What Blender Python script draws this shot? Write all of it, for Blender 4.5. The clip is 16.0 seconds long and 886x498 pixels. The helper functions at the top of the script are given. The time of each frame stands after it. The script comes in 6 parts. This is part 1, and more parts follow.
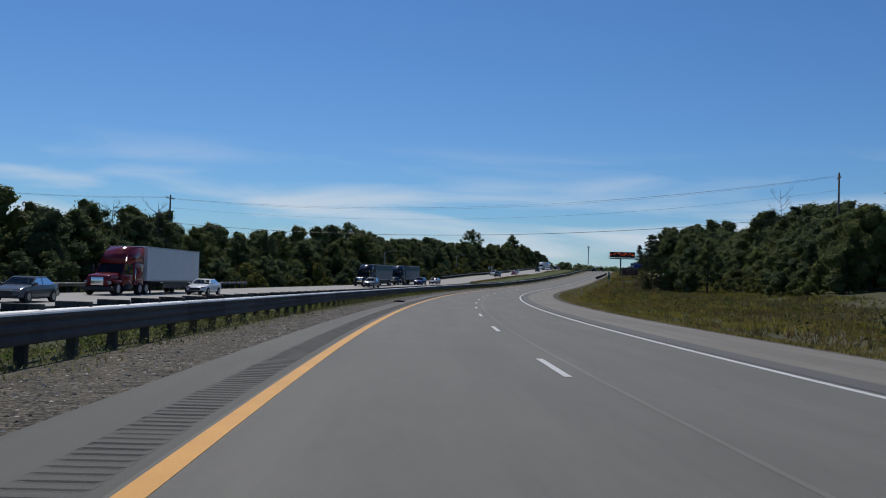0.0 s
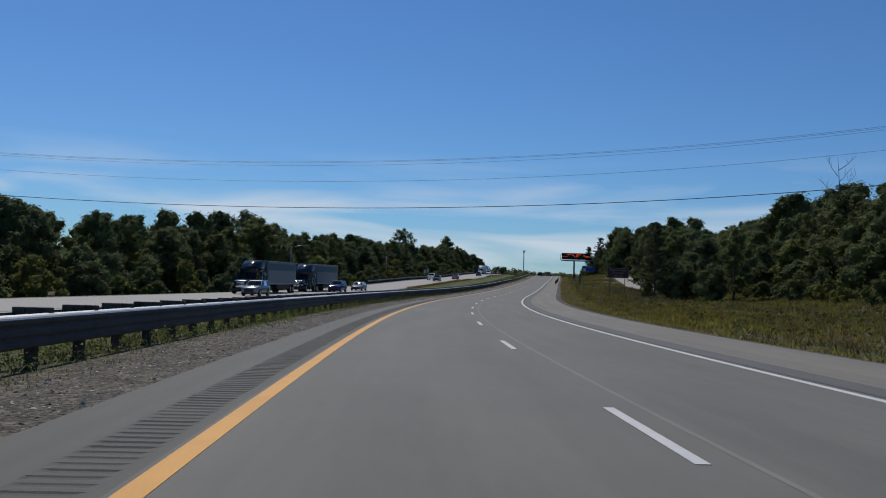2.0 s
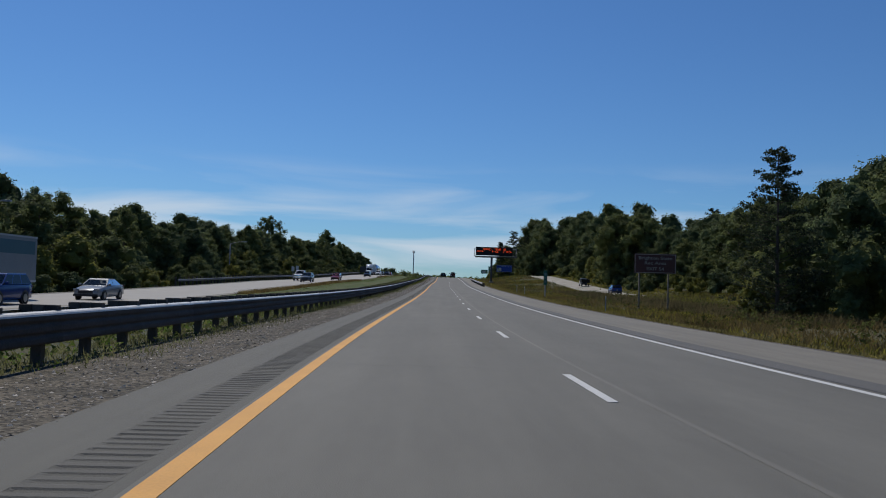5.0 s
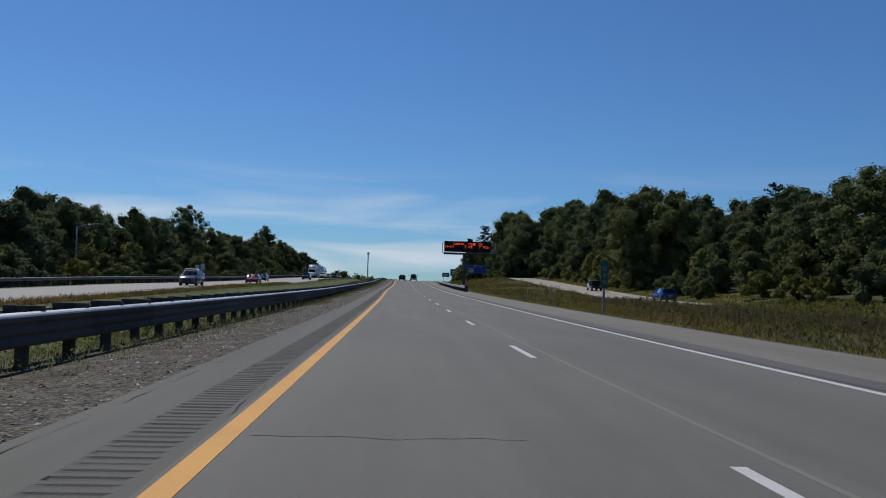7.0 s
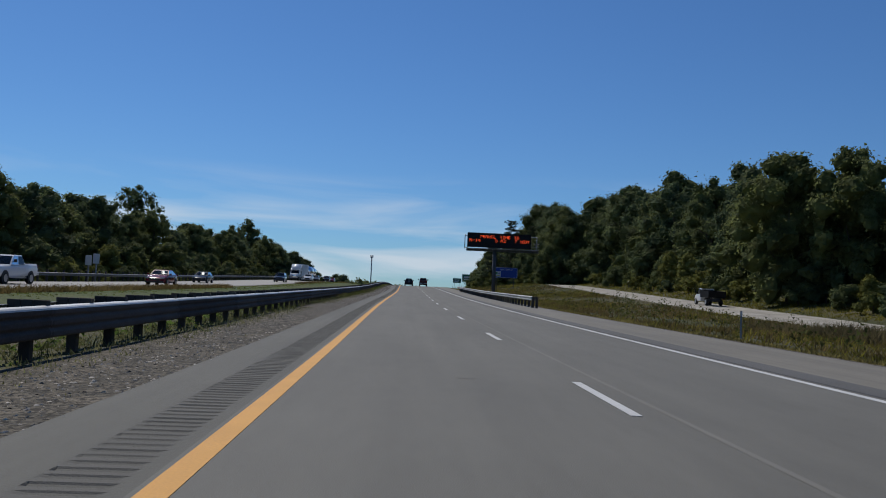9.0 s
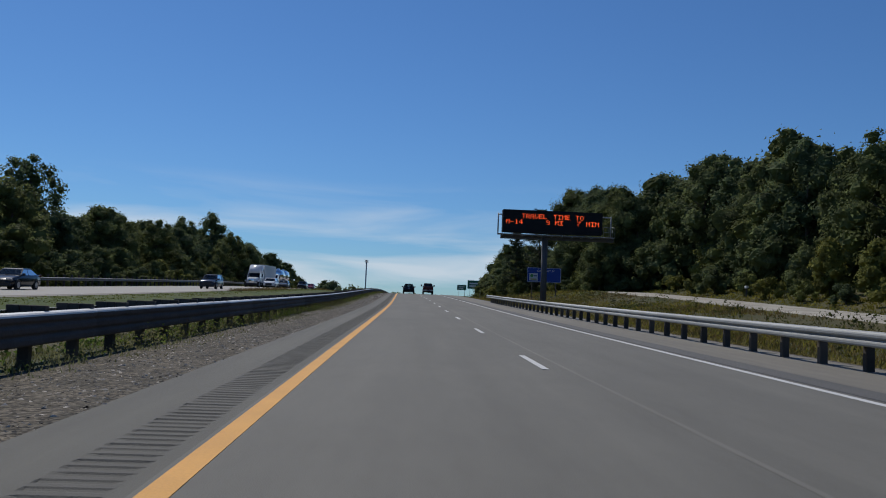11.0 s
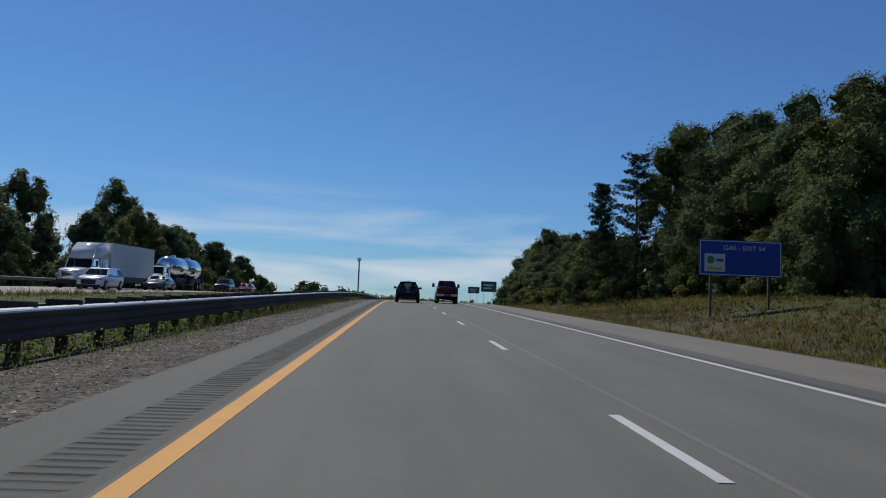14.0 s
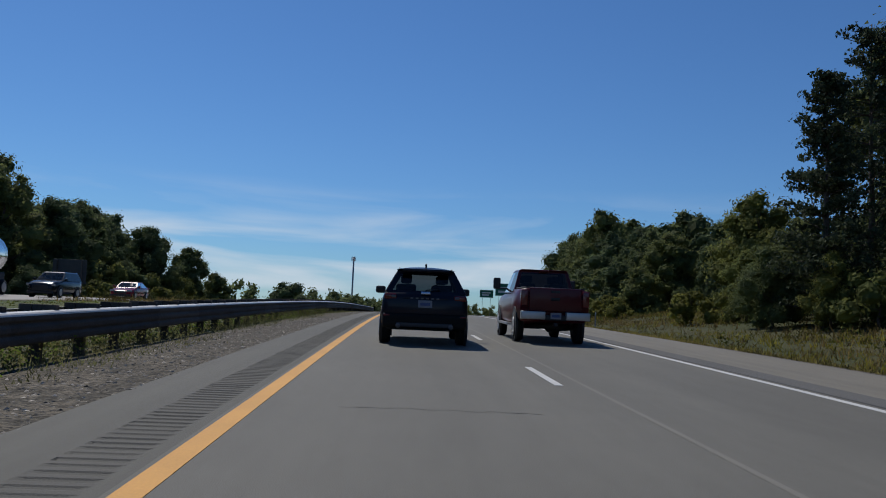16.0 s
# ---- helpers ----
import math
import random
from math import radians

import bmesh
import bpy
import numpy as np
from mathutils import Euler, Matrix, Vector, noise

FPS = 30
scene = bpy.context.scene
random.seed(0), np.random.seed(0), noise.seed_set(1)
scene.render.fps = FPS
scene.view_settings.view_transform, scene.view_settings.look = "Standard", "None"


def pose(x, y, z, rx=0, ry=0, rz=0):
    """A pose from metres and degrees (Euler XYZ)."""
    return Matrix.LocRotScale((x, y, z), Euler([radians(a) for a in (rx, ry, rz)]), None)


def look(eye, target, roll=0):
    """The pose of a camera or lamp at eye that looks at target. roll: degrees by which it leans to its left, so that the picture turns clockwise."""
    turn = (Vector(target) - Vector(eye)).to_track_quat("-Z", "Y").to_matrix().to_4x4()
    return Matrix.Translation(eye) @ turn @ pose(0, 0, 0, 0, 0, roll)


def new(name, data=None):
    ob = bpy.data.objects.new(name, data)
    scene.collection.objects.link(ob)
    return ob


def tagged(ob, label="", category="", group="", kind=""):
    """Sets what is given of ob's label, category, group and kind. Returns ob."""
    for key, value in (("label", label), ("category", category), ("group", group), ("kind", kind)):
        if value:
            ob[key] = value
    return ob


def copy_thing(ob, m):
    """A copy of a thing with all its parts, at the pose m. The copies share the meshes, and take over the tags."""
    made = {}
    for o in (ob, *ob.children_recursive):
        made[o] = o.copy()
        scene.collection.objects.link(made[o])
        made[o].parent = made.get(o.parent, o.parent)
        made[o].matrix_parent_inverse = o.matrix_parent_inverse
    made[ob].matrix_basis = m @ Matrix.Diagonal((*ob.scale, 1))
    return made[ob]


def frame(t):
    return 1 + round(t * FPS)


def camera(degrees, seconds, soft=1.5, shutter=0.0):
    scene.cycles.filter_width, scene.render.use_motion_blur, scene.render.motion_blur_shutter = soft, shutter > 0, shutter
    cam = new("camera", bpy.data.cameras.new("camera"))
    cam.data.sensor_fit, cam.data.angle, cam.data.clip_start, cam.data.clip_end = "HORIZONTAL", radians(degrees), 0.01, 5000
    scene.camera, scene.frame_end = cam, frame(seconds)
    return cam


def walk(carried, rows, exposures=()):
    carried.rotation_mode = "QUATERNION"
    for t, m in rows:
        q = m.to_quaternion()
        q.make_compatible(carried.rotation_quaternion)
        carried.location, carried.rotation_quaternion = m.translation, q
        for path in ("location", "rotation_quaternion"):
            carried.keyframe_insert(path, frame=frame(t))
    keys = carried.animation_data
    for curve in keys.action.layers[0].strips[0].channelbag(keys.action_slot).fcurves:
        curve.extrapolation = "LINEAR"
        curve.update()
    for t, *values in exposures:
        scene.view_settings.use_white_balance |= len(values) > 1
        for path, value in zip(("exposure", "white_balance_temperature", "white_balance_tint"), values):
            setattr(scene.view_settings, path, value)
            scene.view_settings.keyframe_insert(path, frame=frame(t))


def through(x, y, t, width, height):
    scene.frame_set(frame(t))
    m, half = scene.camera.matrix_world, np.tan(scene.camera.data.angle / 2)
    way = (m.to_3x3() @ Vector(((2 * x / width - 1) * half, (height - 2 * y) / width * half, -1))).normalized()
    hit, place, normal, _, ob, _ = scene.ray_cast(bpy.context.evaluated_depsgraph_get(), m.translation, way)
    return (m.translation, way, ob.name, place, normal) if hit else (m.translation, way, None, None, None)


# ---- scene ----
cam = camera(54.0, 16.0, soft=1.0)
walk(cam, [
    (0.00, pose(22.59, -436.93, -3.593, 91.705, 0, 12.667) @ pose(0, 0, 0, 0, 0, 1.81)),
    (0.50, pose(19.16, -423.71, -3.789, 91.693, 0, 11.512) @ pose(0, 0, 0, 0, 0, 1.73)),
    (1.00, pose(16.07, -410.40, -3.964, 91.963, 0, 10.343) @ pose(0, 0, 0, 0, 0, 1.55)),
    (1.50, pose(13.16, -397.04, -4.120, 92.071, 0, 9.072) @ pose(0, 0, 0, 0, 0, 1.80)),
    (2.00, pose(10.59, -383.61, -4.255, 92.289, 0, 7.862) @ pose(0, 0, 0, 0, 0, 1.66)),
    (2.50, pose(8.31, -370.11, -4.367, 92.350, 0, 6.701) @ pose(0, 0, 0, 0, 0, 1.62)),
    (3.00, pose(6.27, -356.56, -4.451, 92.367, 0, 5.721) @ pose(0, 0, 0, 0, 0, 1.22)),
    (3.50, pose(4.40, -342.98, -4.509, 92.526, 0, 4.550) @ pose(0, 0, 0, 0, 0, 1.76)),
    (4.00, pose(2.89, -329.35, -4.539, 92.613, 0, 3.043) @ pose(0, 0, 0, 0, 0, 1.77)),
    (4.70, pose(1.39, -310.19, -4.539, 92.730, 0, 0.919) @ pose(0, 0, 0, 0, 0, 1.71)),
    (5.25, pose(0.67, -295.08, -4.504, 92.822, 0, -0.490) @ pose(0, 0, 0, 0, 0, 1.65)),
    (5.80, pose(0.24, -279.95, -4.439, 92.915, 0, -1.586) @ pose(0, 0, 0, 0, 0, 1.60)),
    (6.50, pose(-0.11, -260.66, -4.285, 93.054, 0, -2.281) @ pose(0, 0, 0, 0, 0, 1.54)),
    (7.00, pose(-0.07, -246.87, -4.182, 93.159, 0, -2.766) @ pose(0, 0, 0, 0, 0, 1.43)),
    (7.50, pose(-0.04, -233.06, -4.023, 93.310, 0, -2.723) @ pose(0, 0, 0, 0, 0, 1.68)),
    (8.00, pose(0.02, -219.24, -3.834, 93.449, 0, -2.132) @ pose(0, 0, 0, 0, 0, 2.16)),
    (8.50, pose(-0.08, -205.43, -3.621, 93.672, 0, -2.189) @ pose(0, 0, 0, 0, 0, 2.11)),
    (9.00, pose(-0.15, -191.63, -3.391, 93.577, 0, -2.333) @ pose(0, 0, 0, 0, 0, 2.33)),
    (9.50, pose(-0.24, -177.86, -3.145, 93.705, 0, -2.261) @ pose(0, 0, 0, 0, 0, 2.30)),
    (10.10, pose(-0.31, -161.35, -2.827, 93.872, 0, -2.090) @ pose(0, 0, 0, 0, 0, 2.25)),
    (10.75, pose(-0.34, -143.49, -2.463, 94.020, 0, -2.359) @ pose(0, 0, 0, 0, 0, 2.20)),
    (11.40, pose(-0.28, -125.66, -2.084, 94.169, 0, -2.566) @ pose(0, 0, 0, 0, 0, 2.16)),
    (12.00, pose(-0.17, -109.23, -1.720, 94.305, 0, -2.722) @ pose(0, 0, 0, 0, 0, 2.11)),
    (12.50, pose(-0.05, -95.56, -1.401, 94.273, 0, -2.739) @ pose(0, 0, 0, 0, 0, 2.15)),
    (13.00, pose(0.11, -81.89, -1.062, 94.271, 0, -2.779) @ pose(0, 0, 0, 0, 0, 2.22)),
    (13.50, pose(0.19, -68.22, -0.702, 94.388, 0, -2.742) @ pose(0, 0, 0, 0, 0, 2.25)),
    (14.00, pose(0.20, -54.56, -0.322, 94.258, 0, -2.448) @ pose(0, 0, 0, 0, 0, 2.18)),
    (14.50, pose(0.13, -40.91, 0.066, 94.280, 0, -2.418) @ pose(0, 0, 0, 0, 0, 2.51)),
    (15.00, pose(0.09, -27.27, 0.449, 94.355, 0, -2.472) @ pose(0, 0, 0, 0, 0, 2.35)),
    (15.50, pose(0.05, -13.63, 0.828, 94.462, 0, -2.380) @ pose(0, 0, 0, 0, 0, 2.32)),
    (16.00, pose(0.00, 0.00, 1.202, 94.463, 0, -2.460) @ pose(0, 0, 0, 0, 0, 2.42)),
])

# ---- world, sun ----
SUN_ELEVATION, SUN_AZIMUTH = 51.0, 30.0  # azimuth: degrees to the left of +y
world = bpy.data.worlds.new("sky")
scene.world = world
world.use_nodes = True
wn, wl = world.node_tree.nodes, world.node_tree.links
sky = wn.new("ShaderNodeTexSky")
sky.sky_type, sky.sun_disc = "NISHITA", False
sky.sun_elevation, sky.sun_rotation = radians(SUN_ELEVATION), radians(-SUN_AZIMUTH)
sky.air_density, sky.dust_density, sky.ozone_density = 1.0, 0.15, 4.0
tint = wn.new("ShaderNodeMix")
tint.data_type, tint.blend_type = "RGBA", "MULTIPLY"
tint.inputs[0].default_value = 1.0
tint.inputs[7].default_value = (0.57, 0.885, 1.24, 1)
wl.new(sky.outputs[0], tint.inputs[6])
# thin cirrus streaks low over the horizon
wtc, wsep = wn.new("ShaderNodeTexCoord"), wn.new("ShaderNodeSeparateXYZ")
wl.new(wtc.outputs["Generated"], wsep.inputs[0])
wmap = wn.new("ShaderNodeMapping")
wmap.inputs["Scale"].default_value, wmap.inputs["Rotation"].default_value = (2.4, 2.4, 17.0), (0, radians(-2.0), 0)
wl.new(wtc.outputs["Generated"], wmap.inputs["Vector"])
cirrus = wn.new("ShaderNodeTexNoise")
cirrus.inputs["Scale"].default_value, cirrus.inputs["Detail"].default_value, cirrus.inputs["Distortion"].default_value = 1.6, 6, 0.5
wl.new(wmap.outputs[0], cirrus.inputs["Vector"])
streak, low_sky, high_sky, both, all3 = (wn.new("ShaderNodeMapRange") for _ in range(3)), None, None, wn.new("ShaderNodeMath"), wn.new("ShaderNodeMath")
streak, low_sky, high_sky = streak
for node, (i0, i1, o0, o1) in ((streak, (0.42, 0.66, 0.0, 0.8)), (low_sky, (-0.03, 0.03, 0.0, 1.0)), (high_sky, (0.07, 0.15, 1.0, 0.0))):
    for k, v in enumerate((i0, i1, o0, o1)):
        node.inputs[k + 1].default_value = v
wl.new(cirrus.outputs["Fac"], streak.inputs[0])
wl.new(wsep.outputs[2], low_sky.inputs[0])
wl.new(wsep.outputs[2], high_sky.inputs[0])
both.operation = all3.operation = "MULTIPLY"
wl.new(streak.outputs[0], both.inputs[0])
wl.new(low_sky.outputs[0], both.inputs[1])
wl.new(both.outputs[0], all3.inputs[0])
wl.new(high_sky.outputs[0], all3.inputs[1])
cloud = wn.new("ShaderNodeMix")
cloud.data_type = "RGBA"
cloud.inputs[7].default_value = (9.4, 10.5, 11.8, 1)
wl.new(all3.outputs[0], cloud.inputs[0])
wl.new(tint.outputs[2], cloud.inputs[6])
wl.new(cloud.outputs[2], wn["Background"].inputs[0])
wn["Background"].inputs[1].default_value = 0.0625
sun = new("sun", bpy.data.lights.new("sun", "SUN"))
sun.data.energy, sun.data.angle, sun.data.color = 3.2, radians(0.53), (1.0, 0.95, 0.88)
_e, _a = radians(SUN_ELEVATION), radians(SUN_AZIMUTH)
_sun_at = Vector((-math.sin(_a) * math.cos(_e), math.cos(_a) * math.cos(_e), math.sin(_e)))
sun.matrix_world = look(_sun_at * 100, (0, 0, 0))
scene.view_settings.exposure = 0.0

# ---- materials ----
def material(name, base, rough=0.8, metal=0.0, vary=0.25, scale=6.0, fine=60.0, bump=0.15, coat=0.0, object_vary=0.0, island=0.0, bump_dist=0.01, spec=0.5):
    """A surface with blotches at a large scale, grain at a fine one, and relief."""
    m = bpy.data.materials.new(name)
    m.use_nodes = True
    n, l = m.node_tree.nodes, m.node_tree.links
    b = n["Principled BSDF"]
    b.inputs["Roughness"].default_value, b.inputs["Metallic"].default_value = rough, metal
    b.inputs["Coat Weight"].default_value = coat
    b.inputs["Specular IOR Level"].default_value = spec
    tc = n.new("ShaderNodeTexCoord")
    big, small = n.new("ShaderNodeTexNoise"), n.new("ShaderNodeTexNoise")
    big.inputs["Scale"].default_value, big.inputs["Detail"].default_value = scale, 5
    small.inputs["Scale"].default_value, small.inputs["Detail"].default_value = fine, 3
    for t in (big, small):
        l.new(tc.outputs["Object"], t.inputs["Vector"])
    mix = n.new("ShaderNodeMath")
    mix.operation = "ADD"
    l.new(big.outputs["Fac"], mix.inputs[0])
    l.new(small.outputs["Fac"], mix.inputs[1])
    last = mix.outputs[0]
    if island or object_vary:
        src = n.new("ShaderNodeObjectInfo").outputs["Random"] if object_vary else n.new("ShaderNodeNewGeometry").outputs["Random Per Island"]
        extra = n.new("ShaderNodeMath")
        extra.operation = "MULTIPLY_ADD"
        extra.inputs[1].default_value = 2 * max(object_vary, island) / max(vary, 0.01)
        l.new(src, extra.inputs[0])
        l.new(last, extra.inputs[2])
        off = n.new("ShaderNodeMath")
        off.operation = "SUBTRACT"
        off.inputs[1].default_value = max(object_vary, island) / max(vary, 0.01)
        l.new(extra.outputs[0], off.inputs[0])
        last = off.outputs[0]
    ramp = n.new("ShaderNodeMapRange")
    ramp.inputs[1].default_value, ramp.inputs[2].default_value = 0.5, 1.5
    ramp.inputs[3].default_value, ramp.inputs[4].default_value = 1 - vary, 1 + vary
    ramp.clamp = False
    l.new(last, ramp.inputs[0])
    mul = n.new("ShaderNodeVectorMath")
    mul.operation = "SCALE"
    mul.inputs[0].default_value = base[:3]
    l.new(ramp.outputs[0], mul.inputs["Scale"])
    l.new(mul.outputs[0], b.inputs["Base Color"])
    if bump:
        bp = n.new("ShaderNodeBump")
        bp.inputs["Strength"].default_value, bp.inputs["Distance"].default_value = bump, bump_dist
        l.new(small.outputs["Fac"], bp.inputs["Height"])
        l.new(bp.outputs[0], b.inputs["Normal"])
    return m


def two_tone(name, a, b2, scale, rough=0.95, fine=30.0, bump=0.4, stretch=(1, 1, 1), low=0.42, high=0.6, fleck=0.3, bump_dist=0.03):
    """Ground with patches of two colours and a fine speckle."""
    m = bpy.data.materials.new(name)
    m.use_nodes = True
    n, l = m.node_tree.nodes, m.node_tree.links
    b = n["Principled BSDF"]
    b.inputs["Roughness"].default_value = rough
    b.inputs["Specular IOR Level"].default_value = 0.2
    tc, mp = n.new("ShaderNodeTexCoord"), n.new("ShaderNodeMapping")
    mp.inputs["Scale"].default_value = stretch
    l.new(tc.outputs["Object"], mp.inputs["Vector"])
    big, small = n.new("ShaderNodeTexNoise"), n.new("ShaderNodeTexNoise")
    big.inputs["Scale"].default_value, big.inputs["Detail"].default_value = scale, 6
    small.inputs["Scale"].default_value, small.inputs["Detail"].default_value = fine, 4
    l.new(mp.outputs[0], big.inputs["Vector"])
    l.new(tc.outputs["Object"], small.inputs["Vector"])
    cr = n.new("ShaderNodeValToRGB")
    cr.color_ramp.elements[0].position, cr.color_ramp.elements[1].position = low, high
    cr.color_ramp.elements[0].color, cr.color_ramp.elements[1].color = (*a, 1), (*b2, 1)
    l.new(big.outputs["Fac"], cr.inputs[0])
    mr = n.new("ShaderNodeMapRange")
    mr.inputs[1].default_value, mr.inputs[2].default_value = 0.3, 0.7
    mr.inputs[3].default_value, mr.inputs[4].default_value = 1 - fleck, 1 + fleck
    l.new(small.outputs["Fac"], mr.inputs[0])
    mul = n.new("ShaderNodeVectorMath")
    mul.operation = "SCALE"
    l.new(cr.outputs[0], mul.inputs[0])
    l.new(mr.outputs[0], mul.inputs["Scale"])
    l.new(mul.outputs[0], b.inputs["Base Color"])
    bp = n.new("ShaderNodeBump")
    bp.inputs["Strength"].default_value, bp.inputs["Distance"].default_value = bump, bump_dist
    l.new(small.outputs["Fac"], bp.inputs["Height"])
    l.new(bp.outputs[0], b.inputs["Normal"])
    return m


def leaf_material(name, base, spread=0.35, warm=0.25, through=0.4):
    """Foliage: leaves that differ from one another, clumps of lighter and darker tone, and some light let through."""
    m = bpy.data.materials.new(name)
    m.use_nodes = True
    n, l = m.node_tree.nodes, m.node_tree.links
    b = n["Principled BSDF"]
    b.inputs["Roughness"].default_value = 0.8
    b.inputs["Specular IOR Level"].default_value = 0.12
    geo, info, tc, nz = n.new("ShaderNodeNewGeometry"), n.new("ShaderNodeObjectInfo"), n.new("ShaderNodeTexCoord"), n.new("ShaderNodeTexNoise")
    nz.inputs["Scale"].default_value, nz.inputs["Detail"].default_value = 0.45, 3
    l.new(tc.outputs["Object"], nz.inputs["Vector"])
    clump = n.new("ShaderNodeMapRange")
    clump.inputs[1].default_value, clump.inputs[2].default_value, clump.inputs[3].default_value, clump.inputs[4].default_value = 0.35, 0.65, 0.65, 1.4
    l.new(nz.outputs["Fac"], clump.inputs[0])
    a = n.new("ShaderNodeMapRange")
    a.inputs[3].default_value, a.inputs[4].default_value = 1 - spread, 1 + spread
    l.new(geo.outputs["Random Per Island"], a.inputs[0])
    tone = n.new("ShaderNodeMath")
    tone.operation = "MULTIPLY"
    l.new(a.outputs[0], tone.inputs[0])
    l.new(clump.outputs[0], tone.inputs[1])
    c = n.new("ShaderNodeMix")
    c.data_type = "RGBA"
    c.inputs[6].default_value = (*base, 1)
    c.inputs[7].default_value = (base[0] * (1 + 2.6 * warm), base[1] * (1 + 1.2 * warm), base[2] * (1 - warm), 1)
    l.new(info.outputs["Random"], c.inputs[0])
    mul = n.new("ShaderNodeVectorMath")
    mul.operation = "SCALE"
    l.new(c.outputs[2], mul.inputs[0])
    l.new(tone.outputs[0], mul.inputs["Scale"])
    l.new(mul.outputs[0], b.inputs["Base Color"])
    tr = n.new("ShaderNodeBsdfTranslucent")
    l.new(mul.outputs[0], tr.inputs["Color"])
    mx = n.new("ShaderNodeMixShader")
    mx.inputs[0].default_value = through
    l.new(b.outputs[0], mx.inputs[1])
    l.new(tr.outputs[0], mx.inputs[2])
    l.new(mx.outputs[0], n["Material Output"].inputs[0])
    return m


def asphalt(name, base, streak=0.045):
    """Road surface: long worn streaks and seams along the lanes, stains, and fine grain. UV is (across, along) in metres."""
    m = material(name, base, 0.84, vary=0.1, scale=0.5, fine=90, bump=0.5)
    n, l = m.node_tree.nodes, m.node_tree.links
    b = n["Principled BSDF"]
    old = b.inputs["Base Color"].links[0].from_socket
    uv = n.new("ShaderNodeUVMap")
    uv.uv_map = "road"
    out = old
    for sc, detail, lo, hi, lim in (((2.6, 0.012, 1), 4, 1 - streak, 1 + streak, (0.3, 0.7)), ((0.9, 0.09, 1), 5, 0.9, 1.08, (0.35, 0.65)), ((6, 1.2, 1), 4, 0.96, 1.035, (0.3, 0.7))):
        mp, nz, mr, mul = n.new("ShaderNodeMapping"), n.new("ShaderNodeTexNoise"), n.new("ShaderNodeMapRange"), n.new("ShaderNodeVectorMath")
        mp.inputs["Scale"].default_value = sc
        nz.inputs["Scale"].default_value, nz.inputs["Detail"].default_value = 1.0, detail
        mr.inputs[1].default_value, mr.inputs[2].default_value, mr.inputs[3].default_value, mr.inputs[4].default_value = *lim, lo, hi
        mul.operation = "SCALE"
        l.new(uv.outputs[0], mp.inputs[0])
        l.new(mp.outputs[0], nz.inputs["Vector"])
        l.new(nz.outputs["Fac"], mr.inputs[0])
        l.new(out, mul.inputs[0])
        l.new(mr.outputs[0], mul.inputs["Scale"])
        out = mul.outputs[0]
    l.new(out, b.inputs["Base Color"])
    return m


ASPHALT = asphalt("asphalt", (0.118, 0.1135, 0.095))
ASPHALT_DARK = asphalt("asphalt_dark", (0.088, 0.086, 0.079))
SHOULDER = asphalt("shoulder_asphalt", (0.081, 0.078, 0.063), 0.12)
SHOULDER_RIGHT = asphalt("worn_shoulder_asphalt", (0.158, 0.145, 0.116), 0.1)
RUMBLE = material("rumble_asphalt", (0.098, 0.094, 0.08), 0.93, vary=0.22, scale=1.0, fine=70, bump=0.5)
CONCRETE = material("pale_concrete", (0.31, 0.295, 0.265), 0.9, vary=0.12, scale=0.4, fine=60, bump=0.3)
DUSTY = two_tone("dusty_concrete", (0.27, 0.25, 0.21), (0.36, 0.335, 0.285), 0.5, fine=12, bump=0.3, fleck=0.2)
YELLOW = material("yellow_paint", (0.6, 0.29, 0.045), 0.75, vary=0.18, scale=1.2, fine=60, bump=0.2)
WHITE = material("white_paint", (0.5, 0.5, 0.48), 0.75, vary=0.2, scale=1.5, fine=50, bump=0.2)
GRASS = two_tone("grass", (0.048, 0.054, 0.02), (0.08, 0.07, 0.033), 0.18, stretch=(1, 0.25, 1), fine=9, fleck=0.5, bump=0.8, bump_dist=0.06)
GRAVEL = two_tone("gravel", (0.05, 0.044, 0.033), (0.078, 0.067, 0.05), 2.0, fine=26, bump=0.6, fleck=0.3)


def pebbles(m, size):
    """Adds packed pebbles of differing tone to a ground material."""
    n, l = m.node_tree.nodes, m.node_tree.links
    b = n["Principled BSDF"]
    old = b.inputs["Base Color"].links[0].from_socket
    tc, vo = n.new("ShaderNodeTexCoord"), n.new("ShaderNodeTexVoronoi")
    vo.inputs["Scale"].default_value = 1 / size
    l.new(tc.outputs["Object"], vo.inputs["Vector"])
    sep, mr, mul = n.new("ShaderNodeSeparateColor"), n.new("ShaderNodeMapRange"), n.new("ShaderNodeVectorMath")
    l.new(vo.outputs["Color"], sep.inputs[0])
    mr.inputs[3].default_value, mr.inputs[4].default_value = 0.2, 2.5
    l.new(sep.outputs[0], mr.inputs[0])
    mul.operation = "SCALE"
    l.new(old, mul.inputs[0])
    l.new(mr.outputs[0], mul.inputs["Scale"])
    l.new(mul.outputs[0], b.inputs["Base Color"])
    bp = n.new("ShaderNodeBump")
    bp.invert = True
    bp.inputs["Strength"].default_value, bp.inputs["Distance"].default_value = 0.5, size * 0.5
    l.new(vo.outputs["Distance"], bp.inputs["Height"])
    l.new(bp.outputs[0], b.inputs["Normal"])


